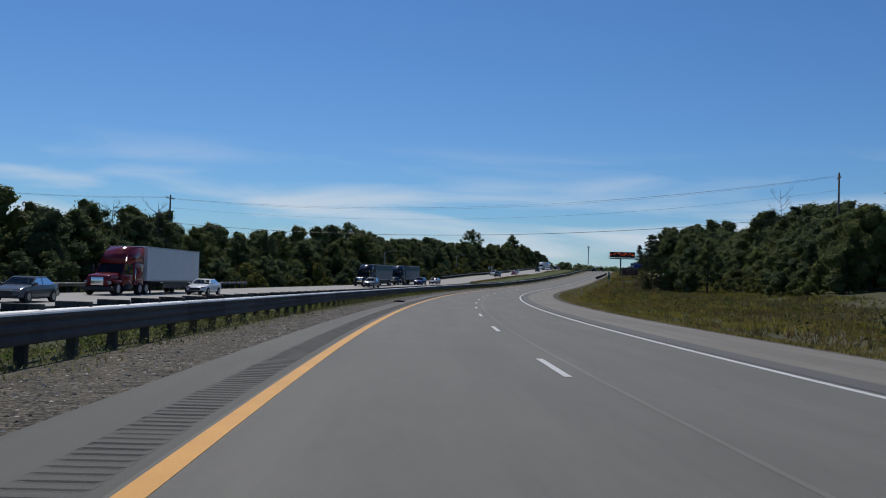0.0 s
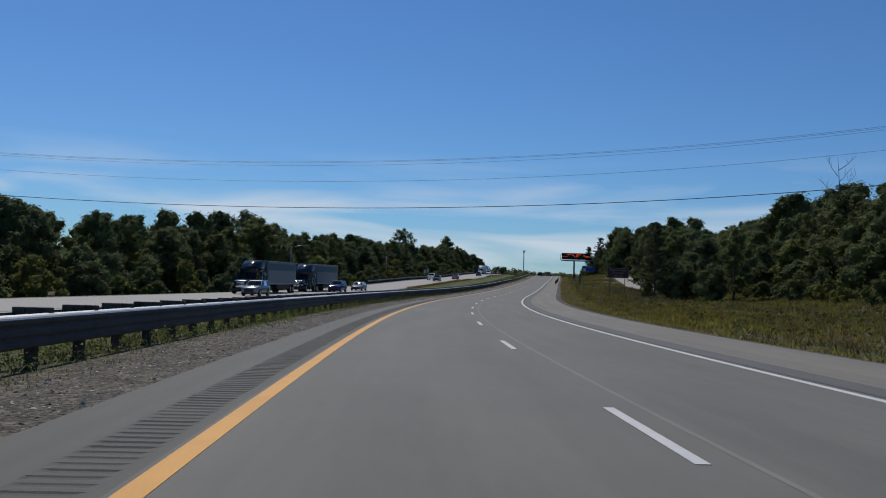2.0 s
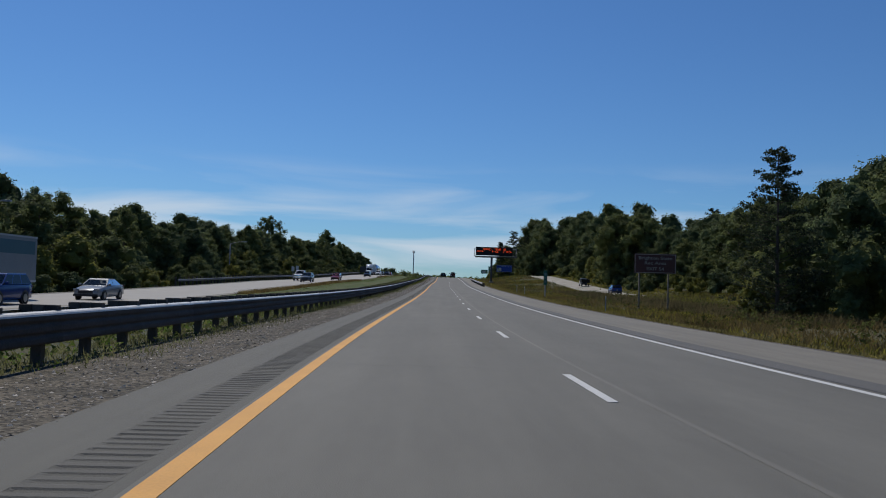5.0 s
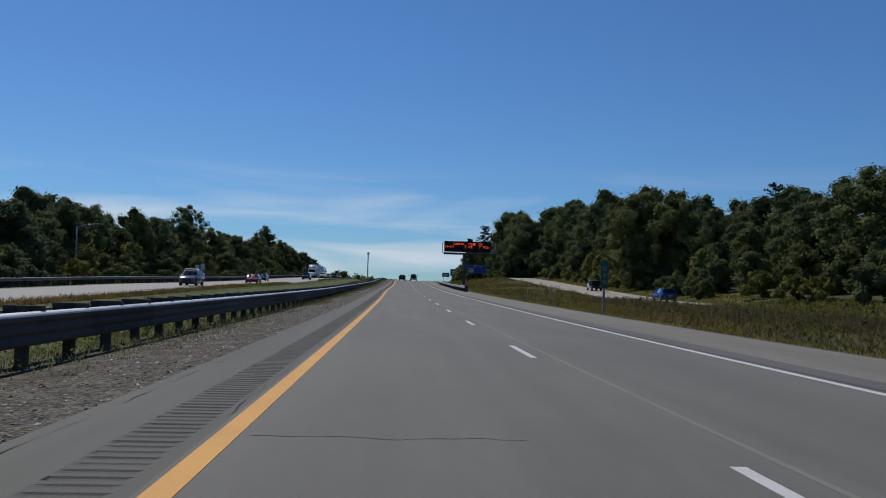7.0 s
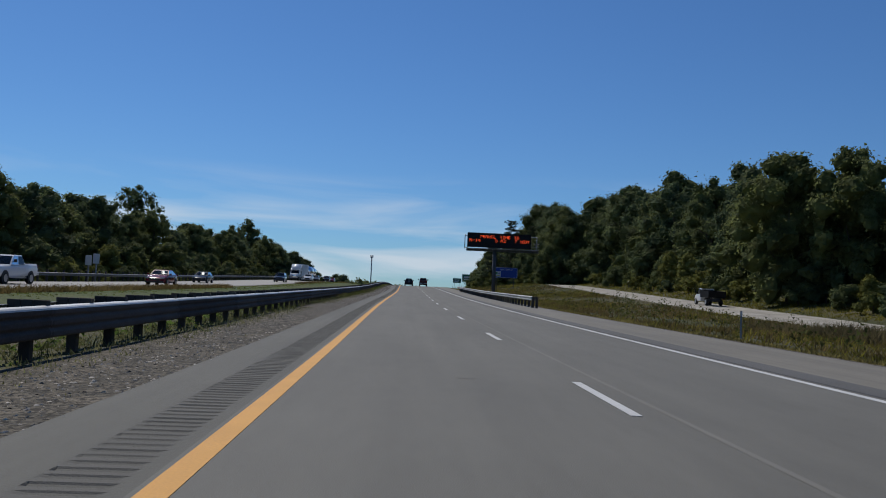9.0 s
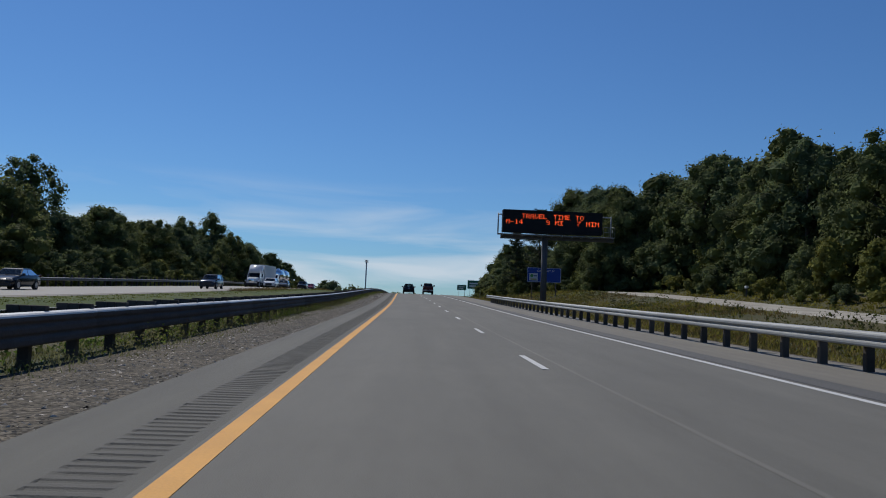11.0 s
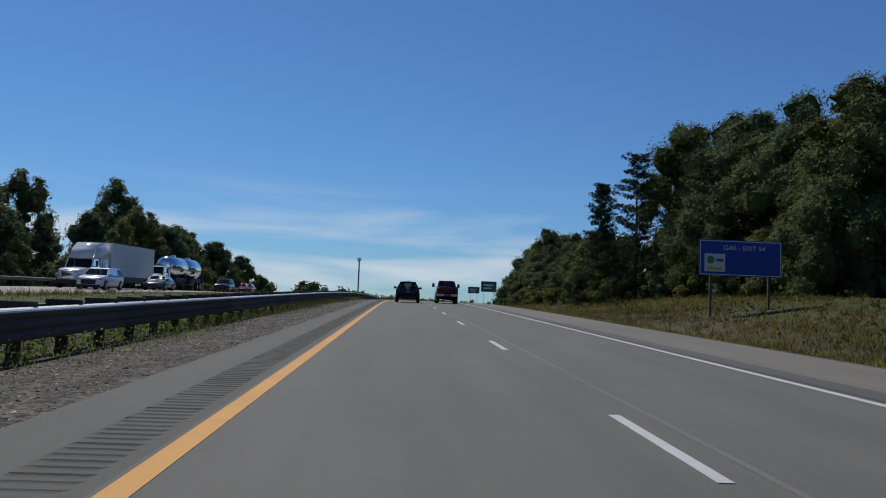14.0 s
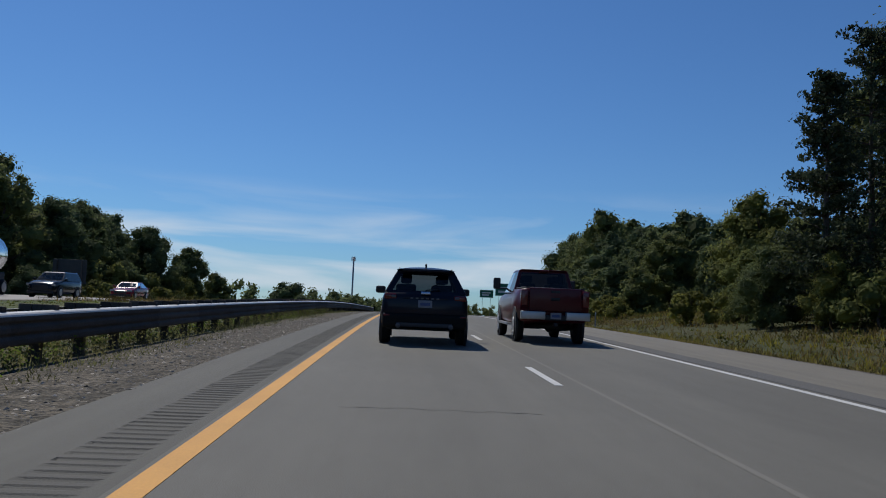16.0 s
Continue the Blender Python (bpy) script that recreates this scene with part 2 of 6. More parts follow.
pebbles(GRAVEL, 0.042)
STEEL = material("galvanised_steel", (0.21, 0.2, 0.178), 0.55, 0.95, vary=0.25, scale=1.5, fine=40, bump=0.05)
# weathered beam; its dark tone also paints in the shade on its side
SHADED_WEATHERED = material("shaded_weathered_steel", (0.1, 0.086, 0.074), 0.8, 0.1, vary=0.35, scale=1.2, fine=30, bump=0.08, object_vary=0.12, spec=0.2)
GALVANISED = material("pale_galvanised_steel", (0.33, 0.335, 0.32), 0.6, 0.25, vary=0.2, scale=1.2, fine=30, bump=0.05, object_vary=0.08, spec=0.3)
# pale copy of the beam's steel: sunlight painted onto its top fold
SUNLIT_STEEL = material("sunlit_steel", (0.5, 0.5, 0.48), 0.5, 0.3, vary=0.25, scale=1.5, fine=30, bump=0.05, object_vary=0.1)
WOOD = material("treated_wood", (0.075, 0.064, 0.052), 0.9, vary=0.35, scale=3, fine=40, bump=0.4, object_vary=0.2)
BARK = material("bark", (0.09, 0.07, 0.055), 0.95, vary=0.4, scale=3, fine=20, bump=0.8, bump_dist=0.03)
LEAF = leaf_material("broad_leaves", (0.104, 0.136, 0.065), spread=0.12, warm=0.14, through=0.52)
LEAF_YELLOW = leaf_material("yellow_green_leaves", (0.15, 0.17, 0.055), spread=0.18, warm=0.12, through=0.5)
WEED = leaf_material("dry_weeds", (0.085, 0.08, 0.036), spread=0.15, warm=0.25, through=0.6)
WEED_GREEN = leaf_material("green_weeds", (0.09, 0.106, 0.038), spread=0.15, warm=0.3, through=0.6)
WEED_BROWN = leaf_material("brown_grass", (0.09, 0.08, 0.044), spread=0.15, warm=0.2, through=0.6)
WEED_MOWN = leaf_material("mown_grass", (0.105, 0.13, 0.04), spread=0.2, warm=0.2, through=0.6)
WEED_PALE = leaf_material("pale_mown_grass", (0.12, 0.12, 0.058), spread=0.2, warm=0.2, through=0.6)
WEED_DARK = leaf_material("dark_weeds", (0.05, 0.065, 0.026), spread=0.2, warm=0.2, through=0.6)
WEED_LUSH = leaf_material("lush_weeds", (0.085, 0.13, 0.03), spread=0.3, warm=0.1, through=0.6)
RAIL_WEED = leaf_material("pale_weeds", (0.125, 0.135, 0.07), spread=0.2, warm=0.1, through=0.6)
NEEDLE = leaf_material("pine_needles", (0.042, 0.058, 0.034), spread=0.2, warm=0.1, through=0.25)

# ---- the road's line: every place along it is at(s, lat, up) ----
SPEED = 27.432
HEADING = [(-250, 24.07), (-60, 19.57), (0, 15.17), (1, 12.6), (2, 10.45), (3, 8.34), (4, 5.26), (5, 2.36), (6, 0.55), (7, 0.11), (8, 0.08), (9, 0.1),
           (10, 0.42), (11, -0.02), (12, -0.4), (13, -0.38), (14, 0.09), (15, 0.21), (16, 0.09)]
SLOPE = [(0, -1.51), (2, -0.91), (4, -0.12), (6, 0.6), (8, 1.48), (10, 1.97), (12, 2.25), (14, 2.86), (16, 2.73)]
END = SPEED * 16
hs = [s if s < 0 else s * SPEED for s, a in HEADING] + [END + 30, END + 400, END + 1600]
ha = [a for s, a in HEADING] + [0.0, -7.0, -14.0]
zs = [-250] + [t * SPEED for t, g in SLOPE] + [END + 50, END + 95, END + 200, END + 400, END + 700, END + 1600]
zg = [-1.0] + [g for t, g in SLOPE] + [1.7, 0.0, -1.6, 0.0, 1.0, 0.0]
S = np.arange(-240.0, 1700.0, 1.0)
PSI = np.radians(np.interp(S, hs, ha))
_k = np.ones(15) / 15
PSI = np.convolve(np.pad(PSI, 7, mode="edge"), _k, mode="valid")
GR = np.interp(S, zs, zg) / 100
RX, RY, RZ = (np.concatenate([[0], np.cumsum((v[1:] + v[:-1]) / 2)]) for v in (-np.sin(PSI), np.cos(PSI), GR))
for _v in (RX, RY, RZ):
    _v -= np.interp(END, S, _v)


def heading(s):
    return float(np.interp(s, S, PSI))


def at(s, lat, up=0.0):
    """A point of the world: s metres along the road, lat metres to its right, up metres over the road's level."""
    p = heading(s)
    return Vector((float(np.interp(s, S, RX)) + lat * math.cos(p), float(np.interp(s, S, RY)) + lat * math.sin(p), float(np.interp(s, S, RZ)) + up))


def frame_at(s, lat, up=0.0, turn=0.0):
    """A pose on the road: its y axis runs along the road."""
    return Matrix.Translation(at(s, lat, up)) @ Matrix.Rotation(heading(s) + radians(turn), 4, "Z")


# ground heights over the road's level, by distance to the right of the driving line
PROFILE_LAT = [-140, -90, -60, -44, -36, -33, -31.5, -19.6, -17, -13, -8, -6.2, -4.9, -3, 9.6, 10.6, 14, 20, 27, 30, 38, 42, 50, 60, 90, 140]
PROFILE_UP = [3.0, 2.0, 0.5, -0.8, -0.6, -0.1, 0.08, 0.08, 0.0, -0.5, -0.5, -0.22, -0.12, -0.06, -0.06, -0.14, -0.55, -0.5, -0.2, 0.0, 0.1, 0.9, 2.0, 3.0, 4.0, 5.0]


def rise(s):
    """How the land on the right rises along the way, past the ditch."""
    return float(np.interp(s, [0, END - 240, END - 130, END - 35, END, END + 120], [0.2, -0.6, -0.7, 1.1, 1.7, 1.2]))


def sink(s):
    """The opposite carriageway lies lower in the bend."""
    return float(np.interp(s, [0, 205, 290], [-0.6, -0.62, 0.0]))


def shift(s, lat):
    return rise(s) * float(np.interp(lat, [15, 29], [0, 1])) + sink(s) * float(np.interp(lat, [-18, -9], [1, 0]))


def land(s, lat):
    return float(np.interp(lat, PROFILE_LAT, PROFILE_UP)) + shift(s, lat)


def mesh_of(name, verts, faces, mat, smooth=False):
    me = bpy.data.meshes.new(name)
    me.from_pydata([tuple(v) for v in verts], [], faces)
    for m in (mat if isinstance(mat, (list, tuple)) else [mat]):
        me.materials.append(m)
    if smooth:
        me.polygons.foreach_set("use_smooth", [True] * len(me.polygons))
    me.update()
    return me


def strip(name, lats, ups, s0, s1, step, mat, label="", category="", parent=None):
    """A band that follows the road, with the cross-section lats, ups."""
    ss = np.arange(s0, s1 + step * 0.5, step)
    verts = [at(s, a, u + shift(s, a)) for s in ss for a, u in zip(lats, ups)]
    n = len(lats)
    faces = [(i * n + j, i * n + j + 1, (i + 1) * n + j + 1, (i + 1) * n + j) for i in range(len(ss) - 1) for j in range(n - 1)]
    me = mesh_of(name, verts, faces, mat)
    uv = me.uv_layers.new(name="road")
    idx = np.zeros(len(me.loops), dtype=np.int32)
    me.loops.foreach_get("vertex_index", idx)
    uv.data.foreach_set("uv", np.stack([np.array(lats)[idx % n], ss[idx // n]], 1).ravel().astype(np.float32))
    ob = new(name, me)
    ob.parent = parent
    return tagged(ob, label, category, kind="structure")


def ground():
    ss = np.concatenate([np.arange(-240, 700, 4.0), np.arange(700, 1690, 30.0)])
    lats = PROFILE_LAT
    verts = []
    for s in ss:
        row = [at(s, a, land(s, a) + 0.12 * noise.noise((s * 0.08, a * 0.15, 0)) * (abs(a) > 10.8 and not -33 < a < -16)) for a in lats]
        y = float(np.interp(s, S, RY))
        verts += [Vector((-3000, y, row[0].z + 4))] + row + [Vector((3000, y, row[-1].z + 4))]
    n = len(lats) + 2
    for y, rng in ((-700, verts[:n]), (4000, verts[-n:])):
        extra = [Vector((v.x, y, v.z)) for v in rng]
        verts = extra + verts if y < 0 else verts + extra
    rows = len(verts) // n
    faces = [(i * n + j, i * n + j + 1, (i + 1) * n + j + 1, (i + 1) * n + j) for i in range(rows - 1) for j in range(n - 1)]
    tagged(new("ground", mesh_of("ground", verts, faces, GRASS)), "dry mown roadside grass with green and brown patches", "ground", kind="structure")


ground()
YEL, MID, EDGE = -1.48, 2.23, 5.94
road = strip("road", [-1.62, 6.2], [0, 0], -200, 1400, 4, ASPHALT, "grey asphalt carriageway with two lanes", "road")
strip("shoulder_left", [-3.05, -2.26], [-0.03, 0], -200, 900, 4, SHOULDER, "pale grey asphalt shoulder", "shoulder")
strip("shoulder_left", [-1.73, -1.62], [0, 0], -200, 900, 4, SHOULDER, "pale grey asphalt shoulder beside the yellow line", "shoulder")
strip("shoulder_right", [6.8, 9.6], [0, -0.03], -200, 900, 4, SHOULDER_RIGHT, "pale grey asphalt shoulder", "shoulder")
strip("shoulder_right", [6.2, 6.8], [0, 0], -200, 900, 4, ASPHALT_DARK, "dark asphalt band beside the white line", "shoulder")
strip("gravel_verge", [-5.45, -4.95, -4.0, -3.05], [-0.13, -0.1, -0.06, -0.035], -200, 700, 4, GRAVEL, "loose grey gravel verge with sparse weeds", "gravel")
strip("gravel_verge", [9.6, 10.5], [-0.04, -0.12], -200, 700, 4, GRAVEL, "narrow gravel verge along the grass", "gravel")


def rumble():
    ups = (0, 1, 1, 0)
    rg = random.Random(8)
    verts, faces, s = [], [], -20.0
    n = 4
    while s < 520:
        near, far, deep = rg.uniform(-0.03, 0.03), rg.uniform(-0.02, 0.02), rg.uniform(0.75, 1.15)
        for ds, k in ((0.0, 0), (0.075, 0), (0.105, -0.01), (0.15, -0.016), (0.185, -0.011), (0.203, 0)):
            verts += [at(s + ds, a, u * k * deep) for a, u in zip((-2.26, -2.2 + near * 1.6, -1.79 + far, -1.73), ups)]
        s += 0.205
    rows = len(verts) // n
    faces = [(i * n + j, i * n + j + 1, (i + 1) * n + j + 1, (i + 1) * n + j) for i in range(rows - 1) for j in range(n - 1)]
    tagged(new("rumble_strip", mesh_of("rumble_strip", verts, faces, RUMBLE)), "milled rumble strip of short grooves in asphalt", "rumble strip", kind="structure")


rumble()


def line_strip(name, lat, width, mat, s0, s1, label, up=0.004):
    strip(name, [lat - width / 2, lat - width / 2, lat + width / 2, lat + width / 2], [up - 0.004, up, up, up - 0.004], s0, s1, 3, mat, label, "road marking")


line_strip("edge_line", YEL, 0.19, YELLOW, -200, 900, "worn solid yellow edge line")
line_strip("edge_line", EDGE, 0.14, WHITE, -200, 900, "solid white edge line")


def box_bm(bm, x0, x1, y0, y1, z0, z1):
    vs = [bm.verts.new((x, y, z)) for x in (x0, x1) for y in (y0, y1) for z in (z0, z1)]
    for f in ((0, 1, 3, 2), (4, 6, 7, 5), (0, 4, 5, 1), (2, 3, 7, 6), (0, 2, 6, 4), (1, 5, 7, 3)):
        bm.faces.new([vs[i] for i in f])
    return vs


def bm_mesh(name, bm, mat, smooth=False):
    bmesh.ops.recalc_face_normals(bm, faces=bm.faces)
    me = bpy.data.meshes.new(name)
    bm.to_mesh(me)
    bm.free()
    for m in (mat if isinstance(mat, (list, tuple)) else [mat]):
        me.materials.append(m)
    if smooth:
        me.polygons.foreach_set("use_smooth", [True] * len(me.polygons))
    return me


def part(name, bm, mat, parent, label="", m=None, smooth=False):
    """Links a bmesh or a mesh as one object under a thing or a part."""
    ob = new(name, bm if isinstance(bm, bpy.types.Mesh) else bm_mesh(name, bm, mat, smooth))
    ob.parent = parent
    if m is not None:
        ob.matrix_local = m
    return tagged(ob, label)


def along(s, lat, length, up=0.0):
    """A pose whose y axis leads from s to s + length on the road, slope included."""
    a, b = at(s, lat, up), at(s + length, lat, up)
    return Matrix.Translation(a) @ Matrix.Rotation(math.atan2(-(b.x - a.x), b.y - a.y), 4, "Z") @ Matrix.Rotation(math.atan2(b.z - a.z, length), 4, "X")


bm = bmesh.new()
box_bm(bm, -0.06, 0.06, 0, 3.05, 0.0, 0.005)
DASH = bm_mesh("lane_dash", bm, WHITE)
s = -0.03 - 12.19 * 8
while s < END + 500:
    ob = new("lane_dash", DASH)
    ob.parent = road
    ob.matrix_world = along(s, MID, 3.05, 0.002)
    s += 12.19

CRACK = material("crack_sealant", (0.035, 0.034, 0.033), 0.9, vary=0.3, scale=4, fine=40, bump=0.2)


def crack(s, lat0, lat1, width, seed):
    """A thin wandering crack across the lane."""
    n = 24
    pts = [(s + 0.12 * noise.noise((k * 0.35, seed, 0)), lat0 + (lat1 - lat0) * k / n) for k in range(n + 1)]
    w = [width * (0.4 + 1.0 * abs(noise.noise((k * 0.7, seed, 5)))) for k in range(n + 1)]
    verts = [at(q + sg * ww, a, 0.003) for (q, a), ww in zip(pts, w) for sg in (-1, 1)]
    faces = [(2 * i, 2 * i + 1, 2 * i + 3, 2 * i + 2) for i in range(n)]
    ob = new("crack", mesh_of("crack", verts, faces, CRACK))
    ob.parent = road


def long_crack(s0, s1, lat, wander, width, seed):
    """A thin crack that runs along the shoulder."""
    n = int((s1 - s0) / 0.25)
    pts = [(s0 + 0.25 * k, lat + wander * noise.noise((k * 0.05, seed, 0)) + 0.06 * noise.noise((k * 0.45, seed, 3)) + 0.03 * noise.noise((k * 1.7, seed, 5))) for k in range(n + 1)]
    w = [width * max(0.0, 0.35 + 2.2 * noise.noise((k * 0.23, seed, 7))) for k in range(n + 1)]
    verts = [at(q, a + sg * ww, 0.006 - 0.03 * max(0.0, -2.26 - a) / 0.79) for (q, a), ww in zip(pts, w) for sg in (-1, 1)]
    ob = new("crack", mesh_of("crack", verts, [(2 * i, 2 * i + 2, 2 * i + 3, 2 * i + 1) for i in range(n)], CRACK))
    ob.parent = road


for s0, s1, lat, wander, w, seed in ((190, 236, -2.85, 0.12, 0.007, 3), (200, 232, -1.68, 0.02, 0.006, 8), (322, 340, -2.88, 0.1, 0.006, 17)):
    long_crack(s0, s1, lat, wander, w, seed)
for s, a, b, w in ((199, -1.3, 0.9, 0.012), (268, -1.3, -0.6, 0.014), (259, 0.6, 0.9, 0.02), (336, -1.3, 2.0, 0.016), (421, -1.2, 3.2, 0.014), (60, 4.0, 5.4, 0.014), (113, -0.2, 2.0, 0.01), (288, 3.0, 5.6, 0.012), (375, 2.4, 5.8, 0.01), (448, -0.6, 1.5, 0.012), (150, -1.3, 1.0, 0.01), (235, 2.5, 5.5, 0.012)):
    crack(s, a, b, w, s * 0.37)
SEAM = asphalt("pale_seam", (0.155, 0.148, 0.125), 0.12)
for lat in (2.62, 6.16):
    strip("pavement_seam", [lat - 0.035, lat + 0.035], [0.002, 0.002], -60, 600, 3, SEAM if lat < 3 else CRACK, "thin seam between two paving lanes", "road seam")

# the opposite carriageway
far_road = strip("road_opposite", [-30.6, -20.2], [0.16, 0.16], -200, 1100, 4, CONCRETE, "pale concrete carriageway with two lanes", "road")
strip("shoulder_opposite", [-32.4, -30.6], [0.12, 0.16], -200, 1100, 4, SHOULDER, "asphalt shoulder along a guardrail", "shoulder")
strip("shoulder_opposite", [-20.2, -19.4], [0.16, 0.12], -200, 1100, 4, SHOULDER_RIGHT, "asphalt shoulder along the median grass", "shoulder")

# mown lawn of the median, beside the opposite carriageway
LAWN = two_tone("mown_lawn", (0.056, 0.08, 0.018), (0.082, 0.092, 0.03), 0.25, stretch=(1, 0.2, 1), fine=7, fleck=0.4, bump=0.6)
strip("median_lawn", [-19.4, -17, -15, -13], [0.1, 0.03, -0.13, -0.36], -200, 900, 4, LAWN, "mown green grass strip in the median", "grass")

# the side road behind the verge
strip("side_road", [29.9, 30.6, 37.3, 38.0], [-0.25, 0.15, 0.18, -0.1], 285, END - 4, 4, DUSTY, "pale concrete side road behind tall grass", "road")


# ---- guardrails ----
def beam_mesh(name, waves, depth, valley, mat, length=3.81):
    """A corrugated steel beam: waves humps over its depth, its face towards +x."""
    p = depth / waves
    prof = [(-0.03, depth / 2 - 0.006)]
    for k in range(waves):
        z = depth / 2 - k * p
        prof += [(-0.02, z), (0.045, z - 0.018)] if k == 0 else [(valley, z - 0.012)]
        prof += [(0.074, z - 0.04), (0.085, z - 0.065), (0.085, z - p + 0.05), (0.076, z - p + 0.028), (valley, z - p + 0.012)]
    n = len(prof) - 1
    verts, faces = [], []
    for y in (-0.06, length + 0.06):
        verts += [(x, y, z) for x, z in prof] + [(x - 0.006, y, z) for x, z in prof]
    k = len(prof)
    for i in range(k - 1):
        faces += [(i, i + 1, 2 * k + i + 1, 2 * k + i), (k + i + 1, k + i, 3 * k + i, 3 * k + i + 1)]
    faces += [(0, 2 * k, 3 * k, k), (k - 1, 2 * k - 1, 4 * k - 1, 3 * k - 1)]
    me = mesh_of(name, verts, faces, [mat, SUNLIT_STEEL])
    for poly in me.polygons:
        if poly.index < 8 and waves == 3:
            poly.material_index = 1  # the top fold, coloured pale to look sunlit
    return me


def block_mesh(name, w, d, h, mat, cut=0.0):
    bm = bmesh.new()
    vs = box_bm(bm, -w / 2, w / 2, -d / 2, d / 2, 0, h)
    bmesh.ops.bevel(bm, geom=bm.edges[:], offset=0.008, segments=1, affect="EDGES")
    return bm_mesh(name, bm, mat)


def guardrail(lat, s0, s1, waves, depth, top, sides, label, mat, spacing=1.905):
    rail = new("guardrail")
    rail.matrix_world = frame_at(s0, lat)
    inv = rail.matrix_world.inverted()
    beam = beam_mesh("beam", waves, depth, 0.05 if waves == 3 else 0.02, mat)
    post, block = block_mesh("post", 0.17, 0.15, top + (0.38 if waves == 3 else 0.26), WOOD), block_mesh("block", 0.2, 0.15, depth + (0.05 if waves == 3 else -0.06), WOOD)
    s, i = s0, 0
    while s < s1:
        drop = sink(s) if lat < -20 else 0.0
        lift = (-0.25 if abs(lat) < 12 else 0.05) + drop
        ob = new("post", post)
        ob.parent = rail
        ob.matrix_local = inv @ frame_at(s, lat, lift - 0.05)
        for side in sides:
            ob = new("block", block)
            ob.parent = rail
            ob.matrix_local = inv @ frame_at(s, lat + side * 0.2, top - depth + 0.03 + drop)
        if i % 2 == 0 and s + 3.81 <= s1 + 2:
            for side in sides:
                ob = new("beam", beam)
                ob.parent = rail
                a, b = at(s, lat + side * 0.305, top - depth / 2 + drop), at(s + 3.81, lat + side * 0.305, top - depth / 2 + drop)
                if side > 0:
                    m = Matrix.Translation(a) @ Matrix.Rotation(math.atan2(-(b.x - a.x), b.y - a.y), 4, "Z") @ Matrix.Rotation(math.atan2(b.z - a.z, 3.81), 4, "X")
                else:
                    m = Matrix.Translation(b) @ Matrix.Rotation(math.pi + math.atan2(-(b.x - a.x), b.y - a.y), 4, "Z") @ Matrix.Rotation(-math.atan2(b.z - a.z, 3.81), 4, "X")
                ob.matrix_local = inv @ m
        s += spacing
        i += 1
    return tagged(rail, label, "guardrail")


guardrail(-5.9, -40, 560, 3, 0.51, 0.68, (1, -1), "double-sided weathered steel guardrail, shaded sides and sunlit folds coloured in, on dark wooden posts", SHADED_WEATHERED)
guardrail(8.95, 306, 396, 2, 0.31, 0.78, (-1,), "galvanised steel guardrail on wooden posts beside the shoulder", GALVANISED)
for s0, s1 in ((40, 118), (246, 480)):
    guardrail(-32.8, s0, s1, 2, 0.31, 0.95, (1,), "weathered steel guardrail along the opposite carriageway", STEEL)

# ---- trees ----
def leaf_tris(p, nrm, leaf, rng):
    """One small triangle at each point, its face turned along nrm."""
    k = len(p)
    a = np.cross(nrm, rng.normal(size=(k, 3)))
    a /= np.linalg.norm(a, axis=1)[:, None] + 1e-6
    b = np.cross(nrm, a)
    sz = leaf * rng.uniform(0.55, 1.45, k)[:, None]
    return np.stack([p - a * sz, p + a * sz * 0.7 - b * sz * 0.7, p + a * sz * 0.7 + b * sz * 0.7], 1).reshape(-1, 3)


def leaf_cloud(rng, blobs, leaf, density, core=True, flat=0.85):
    """Leaf triangles on the skins of many blobs, with a rough core in each."""
    V, F, nv = [], [], 0
    for c, r in blobs:
        k = max(6, int(density * r * r))
        d = rng.normal(size=(k, 3))
        d /= np.linalg.norm(d, axis=1)[:, None]
        d[:, 2] = np.where(d[:, 2] < -0.55, -d[:, 2], d[:, 2])
        p = np.array(c) + d * (r * (0.55 + 0.85 * rng.uniform(0, 1, k) ** 1.6))[:, None] * np.array((1, 1, flat))
        n = d + 0.7 * rng.normal(size=(k, 3))
        V.append(leaf_tris(p, n / np.linalg.norm(n, axis=1)[:, None], leaf, rng))
        F.append((np.arange(k * 3).reshape(-1, 3) + nv).tolist())
        nv += 3 * k
        if core:
            pts = []
            for la in (-0.8, 0.0, 0.8):
                for lo in range(5):
                    w = r * 0.55 * rng.uniform(0.7, 1.15)
                    an = lo * math.pi * 0.4 + la
                    pts.append((c[0] + w * math.cos(an) * math.cos(la), c[1] + w * math.sin(an) * math.cos(la), c[2] + w * math.sin(la) * flat))
            V.append(np.array(pts))
            fs = [[nv + i * 5 + j, nv + i * 5 + (j + 1) % 5, nv + i * 5 + 5 + (j + 1) % 5, nv + i * 5 + 5 + j] for i in range(2) for j in range(5)]
            fs += [[nv + 10 + j for j in range(5)], [nv + 4 - j for j in range(5)]]
            F.append(fs)
            nv += 15
    return np.concatenate(V), [f for fs in F for f in fs]


